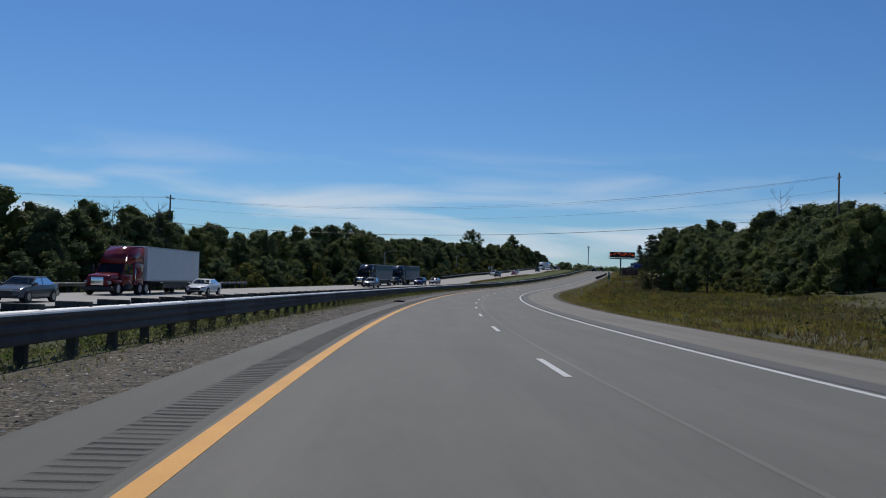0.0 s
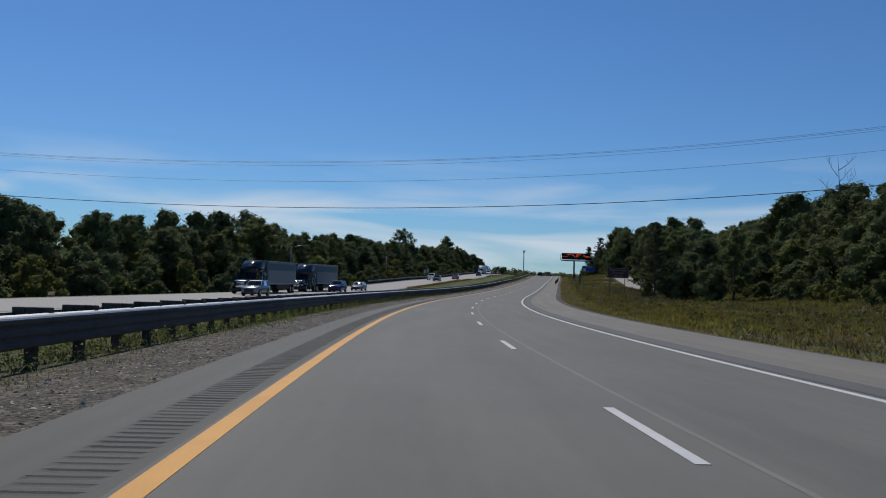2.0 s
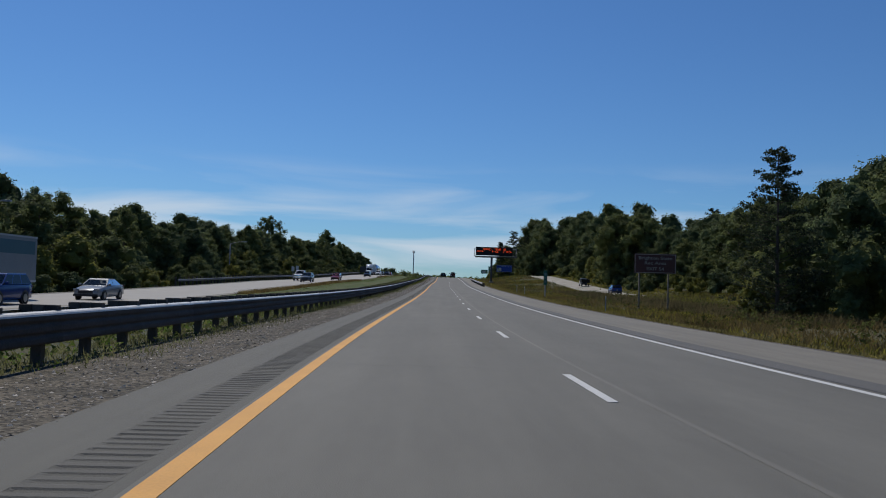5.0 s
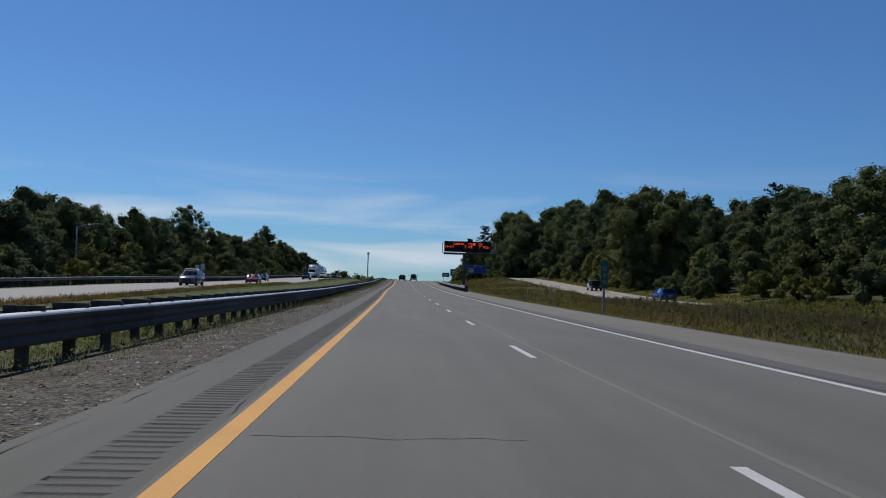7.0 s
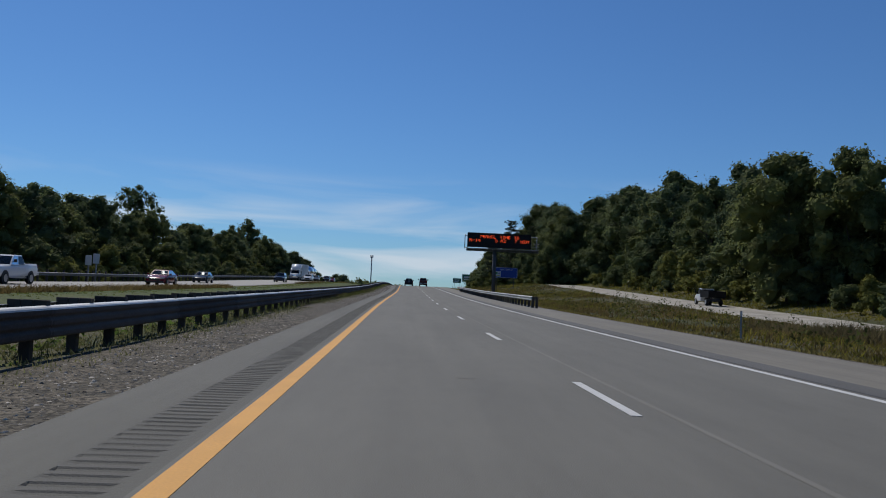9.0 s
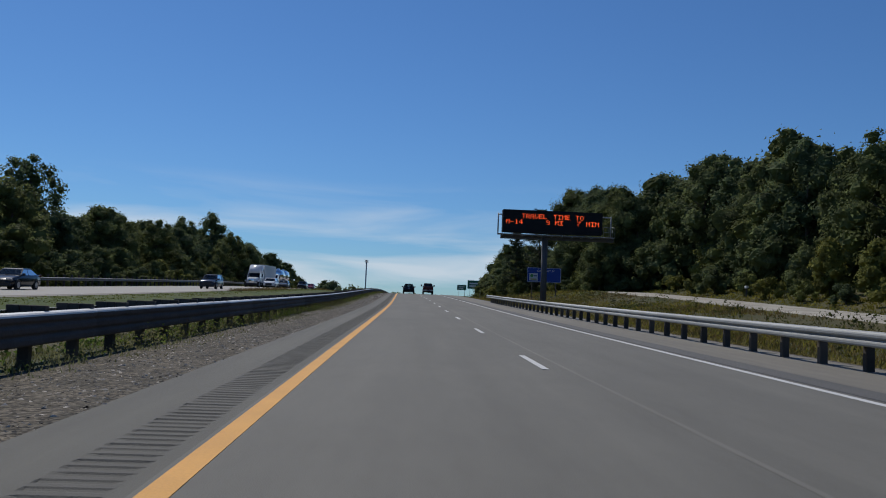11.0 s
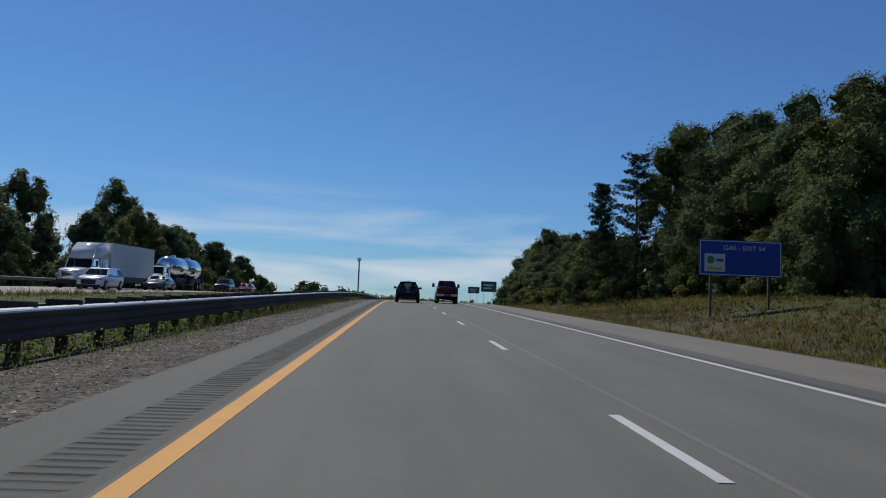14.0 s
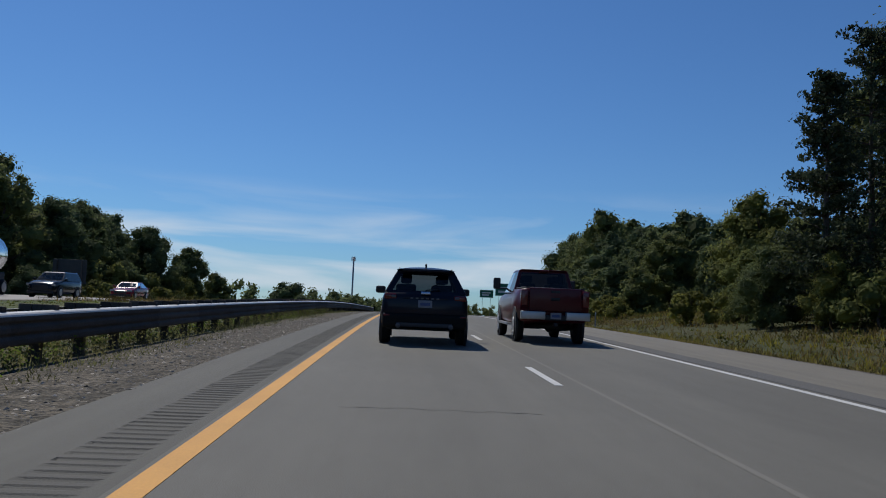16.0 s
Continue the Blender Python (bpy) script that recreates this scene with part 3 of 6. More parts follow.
def lobed_crown(rng, lobes, leaf, cover, flat=0.9, core=0.8, loose=0.14):
    """A crown of large uneven lobes: each has a rumpled dark core and a skin of small leaves that face outwards, with loose sprays."""
    V, F, nv = [], [], 0
    for c, r in lobes:
        waves = rng.normal(size=(6, 3)) * rng.uniform(1.5, 5.5, (6, 1))
        phase, amp = rng.uniform(0, 6.28, 6), rng.uniform(0.06, 0.16, 6)

        def bulge(d):
            return 0.92 + (np.cos(d @ waves.T + phase) * amp).sum(1)
        k = int(cover * 9.4 * r * r / (leaf * leaf))
        d = rng.normal(size=(k, 3))
        d /= np.linalg.norm(d, axis=1)[:, None]
        d[:, 2] = np.where((d[:, 2] < -0.3) & (rng.uniform(0, 1, k) < 0.6), -d[:, 2], d[:, 2])
        depth = np.where(rng.uniform(0, 1, k) < loose, 1.04 + rng.uniform(0, 1, k) ** 2 * (0.16 + 0.7 * loose), rng.uniform(0.84, 1.08, k))
        p = np.array(c) + d * (r * bulge(d) * depth)[:, None] * np.array((1, 1, flat))
        n = d + 0.5 * rng.normal(size=(k, 3)) + np.array((0, 0, 0.25))
        V.append(leaf_tris(p, n / np.linalg.norm(n, axis=1)[:, None], leaf, rng))
        F.append((np.arange(k * 3).reshape(-1, 3) + nv).tolist())
        nv += 3 * k
        if core:
            la, lo = np.meshgrid(np.linspace(-1.35, 1.35, 6), np.arange(9) * 2 * math.pi / 9, indexing="ij")
            d = np.stack([np.cos(la) * np.cos(lo), np.cos(la) * np.sin(lo), np.sin(la)], -1).reshape(-1, 3)
            V.append(np.array(c) + d * (r * core * bulge(d))[:, None] * np.array((1, 1, flat)))
            F.append([[nv + i * 9 + j, nv + i * 9 + (j + 1) % 9, nv + i * 9 + 9 + (j + 1) % 9, nv + i * 9 + 9 + j] for i in range(5) for j in range(9)] + [[nv + 45 + j for j in range(9)], [nv + 8 - j for j in range(9)]])
            nv += 54
    return np.concatenate(V), [f for fs in F for f in fs]


def tube(bm, pts, radii, sides=6):
    rings = []
    for i, (p, r) in enumerate(zip(pts, radii)):
        d = (pts[min(i + 1, len(pts) - 1)] - pts[max(i - 1, 0)]).normalized()
        u = d.orthogonal().normalized()
        v = d.cross(u)
        rings.append([bm.verts.new(p + (u * math.cos(2 * math.pi * k / sides) + v * math.sin(2 * math.pi * k / sides)) * r) for k in range(sides)])
    for a, b in zip(rings, rings[1:]):
        for k in range(sides):
            bm.faces.new((a[k], a[(k + 1) % sides], b[(k + 1) % sides], b[k]))
    bm.faces.new(rings[-1])
    bm.faces.new(rings[0][::-1])


def limbs(bm, rng, height, spread, count, r0, low=0.25, twigs=0):
    lean = Vector((rng.uniform(-0.04, 0.04), rng.uniform(-0.04, 0.04), 1))
    stem = [lean * (height * k / 5) + Vector((rng.uniform(-0.15, 0.15), rng.uniform(-0.15, 0.15), 0)) * (k > 0) for k in range(6)]
    tube(bm, stem, [r0 * (1.25 - k * 0.22) for k in range(6)], 7)
    for i in range(count):
        f = low + (0.95 - low) * i / count
        p = stem[0].lerp(stem[5], f)
        an = i * 2.4 + rng.uniform(-0.5, 0.5)
        reach = spread * (1.05 - f * 0.6) * rng.uniform(0.7, 1.1)
        e = p + Vector((math.cos(an) * reach, math.sin(an) * reach, reach * rng.uniform(0.4, 0.9)))
        mid = p.lerp(e, 0.5) + Vector((0, 0, -0.08 * reach))
        tube(bm, [p, mid, e], [r0 * 0.45, r0 * 0.28, r0 * 0.1], 5)
        for t in range(twigs):
            q = p.lerp(e, rng.uniform(0.4, 1.0))
            w = q + Vector((rng.uniform(-0.3, 0.3), rng.uniform(-0.3, 0.3), rng.uniform(0.15, 0.6))) * reach
            tube(bm, [q, w], [r0 * 0.14, r0 * 0.04], 4)


def broadleaf(seed, height, width, low=0.1, count=16, leaf=0.22, cover=0.34, size=(0.125, 0.2), mat=None, label="", category="tree", name="tree", gaps=0.0, core=0.8, loose=0.14):
    """A tree whose base stands at the origin. gaps: how far the lobes of the crown stand apart."""
    rng = np.random.default_rng(seed)
    tree = new(name)
    bm = bmesh.new()
    limbs(bm, rng, height * 0.86, width * 0.4, 10 if height > 10 else 5, 0.013 * height + 0.03)
    part("trunk", bm, BARK, tree, smooth=True)
    lobes = []
    for i in range(count):
        f = (i + rng.uniform(0.1, 0.9)) / count
        r = width * rng.uniform(*size) * (1 - 0.35 * gaps) * (0.75 if f > 0.85 else 1.0)
        env = math.sin(math.pi * min(1, f * 0.8 + 0.18)) ** 0.6
        an = i * 2.4 + rng.uniform(-0.5, 0.5)
        rr = max(0.0, width * 0.54 * env * rng.uniform(0.75, 1.08) - r * 0.8) * (1 + 0.4 * gaps)
        z = height * (low + (0.97 - low) * f)
        lobes.append(((rr * math.cos(an), rr * math.sin(an), min(z, height - r * 0.85)), r))
        if i % 2 == 0 and 0.1 < f < 0.95:
            lobes.append(((0.3 * rr * math.cos(an + 2), 0.3 * rr * math.sin(an + 2), min(z, height - r * 1.1)), r * 1.15))
    v, f = lobed_crown(rng, lobes, leaf, cover, 0.9, core, loose)
    part("crown", mesh_of("crown", v, f, mat or LEAF), None, tree)
    return tagged(tree, label, category)


def pine(seed, height, width, label, bare=0.05):
    rng = np.random.default_rng(seed)
    tree = new("pine_tree")
    bm = bmesh.new()
    tube(bm, [Vector((rng.uniform(-0.1, 0.1), rng.uniform(-0.1, 0.1), height * k / 6)) for k in range(7)], [0.3 - 0.044 * k for k in range(7)], 7)
    blobs = []
    z = height * bare
    while z < height * 0.985:
        f = z / height
        for j in range(5):
            an = j * 1.257 + f * 40 + rng.uniform(-0.45, 0.45)
            reach = width * 0.5 * (1.03 - f) ** 0.7 * rng.uniform(0.45, 1.12) + 0.35
            z1 = min(z + height * rng.uniform(-0.025, 0.025), height * 0.97)
            e = Vector((math.cos(an) * reach, math.sin(an) * reach, z1 + reach * rng.uniform(0.0, 0.42)))
            tube(bm, [Vector((0, 0, z1)), e], [0.06, 0.015], 4)
            for q in (0.35, 0.6, 0.82, 1.0):
                pnt = Vector((0, 0, z1)).lerp(e, q)
                blobs.append((tuple(pnt + Vector((0, 0, 0.15))), rng.uniform(0.4, 0.75) * (0.8 + 0.06 * reach)))
        z += height * 0.047
    part("trunk", bm, BARK, tree, smooth=True)
    v, f = leaf_cloud(rng, blobs, 0.16, 95, core=False, flat=0.68)
    part("crown", mesh_of("crown", v, f, NEEDLE), None, tree)
    return tagged(tree, label, "pine tree")


def dead_tree(seed, height, label):
    rng = np.random.default_rng(seed)
    tree = new("bare_tree")
    bm = bmesh.new()
    limbs(bm, rng, height, height * 0.3, 14, 0.13, 0.35, twigs=5)
    part("trunk", bm, BARK, tree, smooth=True)
    return tagged(tree, label, "tree")


PLANTED = set()


def plant(proto, s, lat, height, turn=0.0, wide=1.0):
    """Sets a tree of that height; the first call moves the tree itself, later ones copy it."""
    k = height / HEIGHT[proto.name]
    m = Matrix.Translation(at(s, lat, land(s, lat) - 0.12)) @ Matrix.Rotation(turn, 4, "Z") @ Matrix.Diagonal((k * wide, k * wide, k, 1))
    if proto.name in PLANTED:
        return copy_thing(proto, m @ Matrix.Diagonal((1 / proto.scale.x, 1 / proto.scale.y, 1 / proto.scale.z, 1)))
    PLANTED.add(proto.name)
    proto.matrix_world = m
    return proto


HEIGHT = {}


def stock(ob, height):
    HEIGHT[ob.name] = height
    return ob


TALL = [stock(broadleaf(11 + i, 20, w, count=c, gaps=g, core=0.8 - 0.3 * g, loose=0.14 + 0.5 * g, label=lb), 20) for i, (w, c, g, lb) in enumerate((
    (13.5, 23, 0.0, "broad dark green deciduous tree in the wood"),
    (11.5, 22, 0.2, "tall green deciduous tree with an uneven crown"),
    (14.5, 24, 0.0, "spreading dark deciduous tree with dense leaves"),
    (11, 22, 0.4, "slender deciduous tree with gaps in its crown"),
    (12.5, 23, 0.1, "round-topped deciduous tree in the wood"),
))]
NEAR = [stock(broadleaf(81 + i, 20, w, count=25, leaf=0.14, cover=0.36, gaps=g, core=0.76, loose=0.2, label=lb), 20) for i, (w, g, lb) in enumerate((
    (13, 0.0, "tall broad deciduous tree with dense dark leaves"), (11.5, 0.08, "tall deciduous tree with loose leafy boughs")))]
NEAR_LOW = [stock(broadleaf(91 + i, 9, w, low=0.04, count=13, leaf=0.1, cover=0.4, size=(0.16, 0.25), gaps=0.2, core=0.75, loose=0.25, mat=m_, label=lb, name="bush", category="bush"), 9) for i, (w, m_, lb) in enumerate((
    (7.5, None, "tall leafy bush before the pines"), (6.5, LEAF_YELLOW, "light green leafy bush at the wood's edge")))]
AIRY = stock(broadleaf(19, 20, 12, low=0.34, count=34, leaf=0.24, cover=0.4, size=(0.08, 0.14), gaps=0.25, core=0.5, loose=0.55, label="tall open deciduous tree with loose tufts of leaves"), 20)
LOW = [stock(broadleaf(51 + i, 9, w, low=0.04, count=12, leaf=0.2, cover=0.3, size=(0.17, 0.25), mat=m_, label=lb, name="bush", category="bush"), 9) for i, (w, m_, lb) in enumerate((
    (7.5, None, "tall green bush leafy to the ground"), (6.5, LEAF_YELLOW, "tall bush with yellowish green leaves"), (8, None, "wide leafy thicket bush at the wood's edge")))]
SHRUB = [stock(broadleaf(31 + i, 3.0, 3.8, low=0.08, count=8, leaf=0.13, cover=0.36, size=(0.15, 0.24), mat=m_, label=lb, category="shrub", name="shrub", gaps=0.3), 3) for i, (m_, lb) in enumerate((
    (None, "leafy green shrub at the wood's edge"), (LEAF_YELLOW, "yellow-green shrub in the tall grass")))]
BACK = [stock(broadleaf(61 + i, 20, w, count=12, leaf=0.32, cover=0.22, size=(0.18, 0.26), label=lb), 20) for i, (w, lb) in enumerate((
    (14, "dark deciduous tree deep in the wood"), (12.5, "tall deciduous tree behind the wood's edge")))]
THICKET = [stock(broadleaf(65, 8, 8.5, low=0.05, count=7, leaf=0.3, cover=0.22, size=(0.2, 0.28), label="dark leafy undergrowth between the trees", name="bush", category="bush"), 8)]
PINE = [stock(pine(41, 22, 14, "tall dark pine tree with layered branches"), 22), stock(pine(43, 18, 8.5, "narrow dark spruce tree", 0.08), 18)]
rng = np.random.default_rng(5)


def wood(group, s0, s1, edge, side, tall, deep=0.0, near=False):
    """A wood's edge: shrubs, low trees, then tall trees whose height tall(s) gives. deep: height of a last row far inside, as a share."""
    def row(protos, lat, spread, step, h):
        s = s0 + rng.uniform(0, step)
        while s < s1:
            hh = h(s) * rng.uniform(0.86, 1.12)
            tagged(plant(protos[rng.integers(len(protos))], s, side * (edge + lat + rng.uniform(0, spread)), hh, rng.uniform(0, 6.28), rng.uniform(0.9, 1.2)), group=group)
            s += step * rng.uniform(0.7, 1.35)
    row(SHRUB, -1.0, 2.0, 7.0, lambda s: rng.uniform(1.8, 3.4))
    row(NEAR_LOW if near else LOW, 2.0, 4.0, 7.5, lambda s: tall(s) * rng.uniform(0.28, 0.58))
    row(NEAR if near else TALL, 7.5, 4.0, 7.6, lambda s: tall(s) * rng.uniform(0.85, 0.98))
    row(BACK, 15, 6.0, 9, lambda s: tall(s))
    row(THICKET, 10, 5.0, 9, lambda s: tall(s) * 0.4)
    if deep:
        row(BACK, 34, 10.0, 10, lambda s: tall(s) * deep)


def by(table):
    xs, ys = zip(*table)
    return lambda s: float(np.interp(s, xs, ys))


wood("wood beyond the opposite carriageway", 60, END + 60, 37.5, -1, by([(60, 12.5), (110, 11.5), (150, 11), (185, 11.5), (215, 13), (280, 12), (330, 12.5), (430, 13), (500, 12)]), 0.9)
wood("wood beyond the opposite carriageway", END + 95, END + 165, 39, -1, by([(530, 15), (590, 15), (605, 13)]))
wood("wood beside the side road", 120, 300, 43, 1, by([(120, 13), (170, 13.5), (205, 16.8), (240, 18), (262, 16), (300, 14.5)]), 0.95)
wood("wood beside the side road", 300, 445, 41, 1, by([(300, 13.5), (322, 13), (350, 14.5), (380, 18.5), (420, 21), (445, 21)]))
wood("wood along the road", 450, END + 84, 30, 1, by([(450, 19.5), (482, 20.5), (492, 14), (502, 9), (530, 8.5)]), 0.0, True)
wood("wood along the road", END + 90, END + 200, 23, 1, by([(530, 9), (546, 12), (572, 15.5), (604, 18.5), (635, 21)]))
# single trees that stand out
for proto, s, lat, h in ((AIRY, END + 7, -62, 20), (TALL[1], END + 62, -51, 16), (TALL[3], END + 114, -57, 22), (TALL[0], END + 118, -62, 17), (SHRUB[0], END + 270, -46, 11), (TALL[2], END + 171, -46, 12.5), (LOW[0], END + 177, -42, 8), (AIRY, 234, -57, 15.5), (TALL[1], 268, -61, 13.5),
                         (PINE[0], END + 53, 28.9, 18.5), (PINE[1], END + 47, 23.2, 14.2), (PINE[0], END + 40, 33, 16), (TALL[0], 447, 46, 17), (TALL[2], 453, 40, 17), (TALL[4], 430, 50, 18), (TALL[2], END + 22, 48, 21), (LOW[0], 444, 40, 8), (LOW[2], 449, 36, 8), (LOW[0], 454, 33, 8), (NEAR_LOW[1], END + 45, 22.5, 4.2), (NEAR_LOW[0], END + 50, 21.5, 4.8), (NEAR_LOW[1], END + 58, 23, 5.0), (NEAR_LOW[0], END + 56, 26, 6.5), (SHRUB[1], END + 42, 23.5, 3.0), (SHRUB[1], END + 62, 20.5, 2.6),
                         (TALL[2], 342, 42, 17), (TALL[4], 336, 46, 16.5), (PINE[0], 330, 60.5, 16), (PINE[0], 201, 25.5, 13), (LOW[0], 205, 29, 7), (LOW[2], 197, 30, 6), (LOW[2], 212, 31, 7), (LOW[0], 190, 33, 6), (LOW[1], 203, 24.5, 3.5), (TALL[1], 209, 35, 11.5), (TALL[3], 196, 37, 12), (LOW[1], 220, 35, 7), (NEAR[0], END + 61, 38, 24), (NEAR[1], END + 53, 41, 23), (NEAR_LOW[1], END + 64, 26, 9.5), (NEAR_LOW[0], END + 70, 29, 8), (TALL[1], 437, 47, 21), (PINE[0], 190, 51, 14.5), (PINE[1], 205, 56, 17)):
    plant(proto, s, lat, h, s * 1.7)
for seed, s, lat, h in ((71, 190, 51, 20.0), (72, 118, -47, 12.5), (73, 112, -50, 12.0)):
    dead_tree(seed, h, "leafless dead tree with thin grey branches").matrix_world = Matrix.Translation(at(s, lat, land(s, lat) - 0.1))


def far_wood(name, s0, s1, lat0, lat1, n, h, seed, label="distant line of dark green woods", leaf=0.8):
    """Distant woods, too far off to count."""
    rg = np.random.default_rng(seed)
    blobs = []
    for i in range(n):
        s, lat = rg.uniform(s0, s1), rg.uniform(lat0, lat1)
        p = at(s, lat, land(s, lat))
        hh = h * rg.uniform(0.6, 1.1)
        for k in range(5):
            blobs.append(((p.x + rg.uniform(-3, 3), p.y + rg.uniform(-3, 3), p.z + hh * (0.15 + 0.17 * k) - 0.5), rg.uniform(2.0, 3.6)))
    v, f = leaf_cloud(rg, blobs, leaf, 7)
    tagged(new(name, mesh_of(name, v, f, LEAF)), label, "woods", kind="stuff")


far_wood("undergrowth", 110, 470, 62, 72, 60, 7, 8, "dark undergrowth deep in the wood", 0.45)
far_wood("undergrowth", 60, 680, -72, -60, 90, 5.5, 9, "dark undergrowth deep in the wood", 0.45)
far_wood("undergrowth", 440, 690, 54, 74, 60, 7, 10, "dark undergrowth deep in the wood", 0.45)
far_wood("far_woods", END + 280, END + 900, -95, -42, 100, 11, 3)
far_wood("far_woods", END + 260, END + 700, 36, 95, 90, 12, 4)
far_wood("far_woods", END + 900, END + 1240, -160, 200, 120, 14, 6)

# ---- vehicles ----
def paint(name, c, rough=0.16, metal=0.0, coat=0.0, spec=0.4):
    return material(name, c, rough, metal, vary=0.06, scale=1.5, fine=12, bump=0.0, coat=coat, spec=spec)


PAINT = {k: paint(k + "_paint", c) for k, c in dict(navy=(0.004, 0.006, 0.016), red=(0.075, 0.005, 0.008), white=(0.7, 0.7, 0.7), silver=(0.24, 0.25, 0.26),
         black=(0.012, 0.012, 0.014), blue=(0.015, 0.04, 0.16), maroon=(0.17, 0.012, 0.016), grey=(0.09, 0.1, 0.11), slate=(0.022, 0.03, 0.048)).items()}
PAINT["navy"] = paint("navy_paint", (0.004, 0.005, 0.014), 0.3, coat=0.15, spec=0.22)
PAINT["red"] = paint("red_paint", (0.075, 0.005, 0.008), 0.3, coat=0.15, spec=0.25)
TYRE = material("tyre_rubber", (0.012, 0.012, 0.012), 0.85, vary=0.2, scale=8, fine=50, bump=0.2)
PLASTIC = material("black_plastic", (0.018, 0.018, 0.019), 0.6, vary=0.15, scale=5, fine=80, bump=0.1)
BED_STEEL = material("black_steel", (0.008, 0.008, 0.008), 0.6, vary=0.3, scale=2, fine=20, bump=0.1, spec=0.15)
CHROME = material("chrome", (0.7, 0.7, 0.72), 0.15, 1.0, vary=0.05, scale=3, fine=20, bump=0.0)
DULL_CHROME = material("dull_chrome", (0.42, 0.42, 0.43), 0.38, 0.85, vary=0.08, scale=3, fine=20, bump=0.0)
ALLOY = material("alloy", (0.45, 0.45, 0.47), 0.35, 0.9, vary=0.1, scale=5, fine=30, bump=0.0)
SKID = material("grey_trim_plastic", (0.06, 0.06, 0.063), 0.6, vary=0.15, scale=5, fine=30, bump=0.05, spec=0.25)
ALLOY_DIM = material("dim_metal", (0.11, 0.11, 0.115), 0.5, 0.0, vary=0.1, scale=5, fine=30, bump=0.0)
LAMP_RED = material("red_lens", (0.12, 0.01, 0.01), 0.15, vary=0.1, scale=10, fine=60, bump=0.1, coat=0.2)
LAMP_CLEAR = material("clear_lens", (0.25, 0.26, 0.27), 0.12, vary=0.1, scale=10, fine=60, bump=0.1, coat=1.0)
PLATE = material("plate_white", (0.2, 0.21, 0.24), 0.5, vary=0.1, scale=10, fine=60, bump=0.05)
BAR_BLUE = material("plate_blue_bars", (0.05, 0.08, 0.2), 0.5, vary=0.1, scale=10, fine=60, bump=0.0)
SEAT = material("dark_upholstery", (0.025, 0.025, 0.027), 0.9, vary=0.2, scale=6, fine=60, bump=0.2)
TRAILER = material("trailer_white", (0.62, 0.64, 0.66), 0.5, vary=0.08, scale=0.6, fine=8, bump=0.05)
TRAILER_GREY = material("trailer_grey", (0.19, 0.21, 0.225), 0.5, vary=0.1, scale=0.6, fine=8, bump=0.05)
TRAILER_BLUE = material("trailer_teal_band", (0.03, 0.1, 0.13), 0.5, vary=0.1, scale=0.6, fine=8, bump=0.05)
POLISHED = material("polished_steel", (0.75, 0.76, 0.78), 0.12, 1.0, vary=0.05, scale=1, fine=6, bump=0.02)


def glass_material(name, tint):
    m = bpy.data.materials.new(name)
    m.use_nodes = True
    n, l = m.node_tree.nodes, m.node_tree.links
    tr, gl, fr, mx = n.new("ShaderNodeBsdfTransparent"), n.new("ShaderNodeBsdfGlossy"), n.new("ShaderNodeFresnel"), n.new("ShaderNodeMixShader")
    tr.inputs[0].default_value = (*tint, 1)
    gl.inputs["Roughness"].default_value = 0.03
    fr.inputs[0].default_value = 1.5
    l.new(fr.outputs[0], mx.inputs[0])
    l.new(tr.outputs[0], mx.inputs[1])
    l.new(gl.outputs[0], mx.inputs[2])
    l.new(mx.outputs[0], n["Material Output"].inputs[0])
    return m


GLASS = glass_material("tinted_glass", (0.32, 0.35, 0.36))
GLASS_MID = glass_material("smoked_glass", (0.2, 0.22, 0.23))
GLASS_DARK = glass_material("privacy_glass", (0.1, 0.11, 0.12))


def bevelled(x0, x1, y0, y1, z0, z1, r=0.03, seg=2):
    bm = bmesh.new()
    box_bm(bm, x0, x1, y0, y1, z0, z1)
    bmesh.ops.bevel(bm, geom=bm.edges[:], offset=r, segments=seg, affect="EDGES", profile=0.6)
    return bm


def disc(bm, x0, x1, r, sides=24, y=0.0, z=0.0, r1=None):
    """A drum along x."""
    rings = []
    for x, q in ((x0, r), (x1, r1 or r)):
        rings.append([bm.verts.new((x, y + q * math.cos(2 * math.pi * k / sides), z + q * math.sin(2 * math.pi * k / sides))) for k in range(sides)])
    for k in range(sides):
        bm.faces.new((rings[0][k], rings[0][(k + 1) % sides], rings[1][(k + 1) % sides], rings[1][k]))
    bm.faces.new(rings[0][::-1])
    bm.faces.new(rings[1])


WHEELS = {}


def wheel(parent, x, y, r, w, side):
    key = (round(r, 2), round(w, 2))
    if key not in WHEELS:
        bm = bmesh.new()
        disc(bm, -w / 2, w / 2, r)
        bmesh.ops.bevel(bm, geom=[e for e in bm.edges if abs(e.verts[0].co.x - e.verts[1].co.x) < 1e-4], offset=w * 0.14, segments=2, affect="EDGES")
        ty = bm_mesh("tyre", bm, TYRE, True)
        bm = bmesh.new()
        disc(bm, w / 2 - 0.02, w / 2 + 0.012, r * 0.64)
        for k in range(5):
            a = 2 * math.pi * k / 5
            disc(bm, w / 2 + 0.01, w / 2 + 0.018, r * 0.13, 8, r * 0.42 * math.cos(a), r * 0.42 * math.sin(a))
        rim = bm_mesh("rim", bm, ALLOY)
        WHEELS[key] = (ty, rim)
    ty, rim = WHEELS[key]
    wh = part("wheel", ty, None, parent, m=Matrix.Translation((x, y, r)) @ Matrix.Rotation(0 if side > 0 else math.pi, 4, "Z"))
    part("rim", rim, None, wh, "alloy wheel rim")


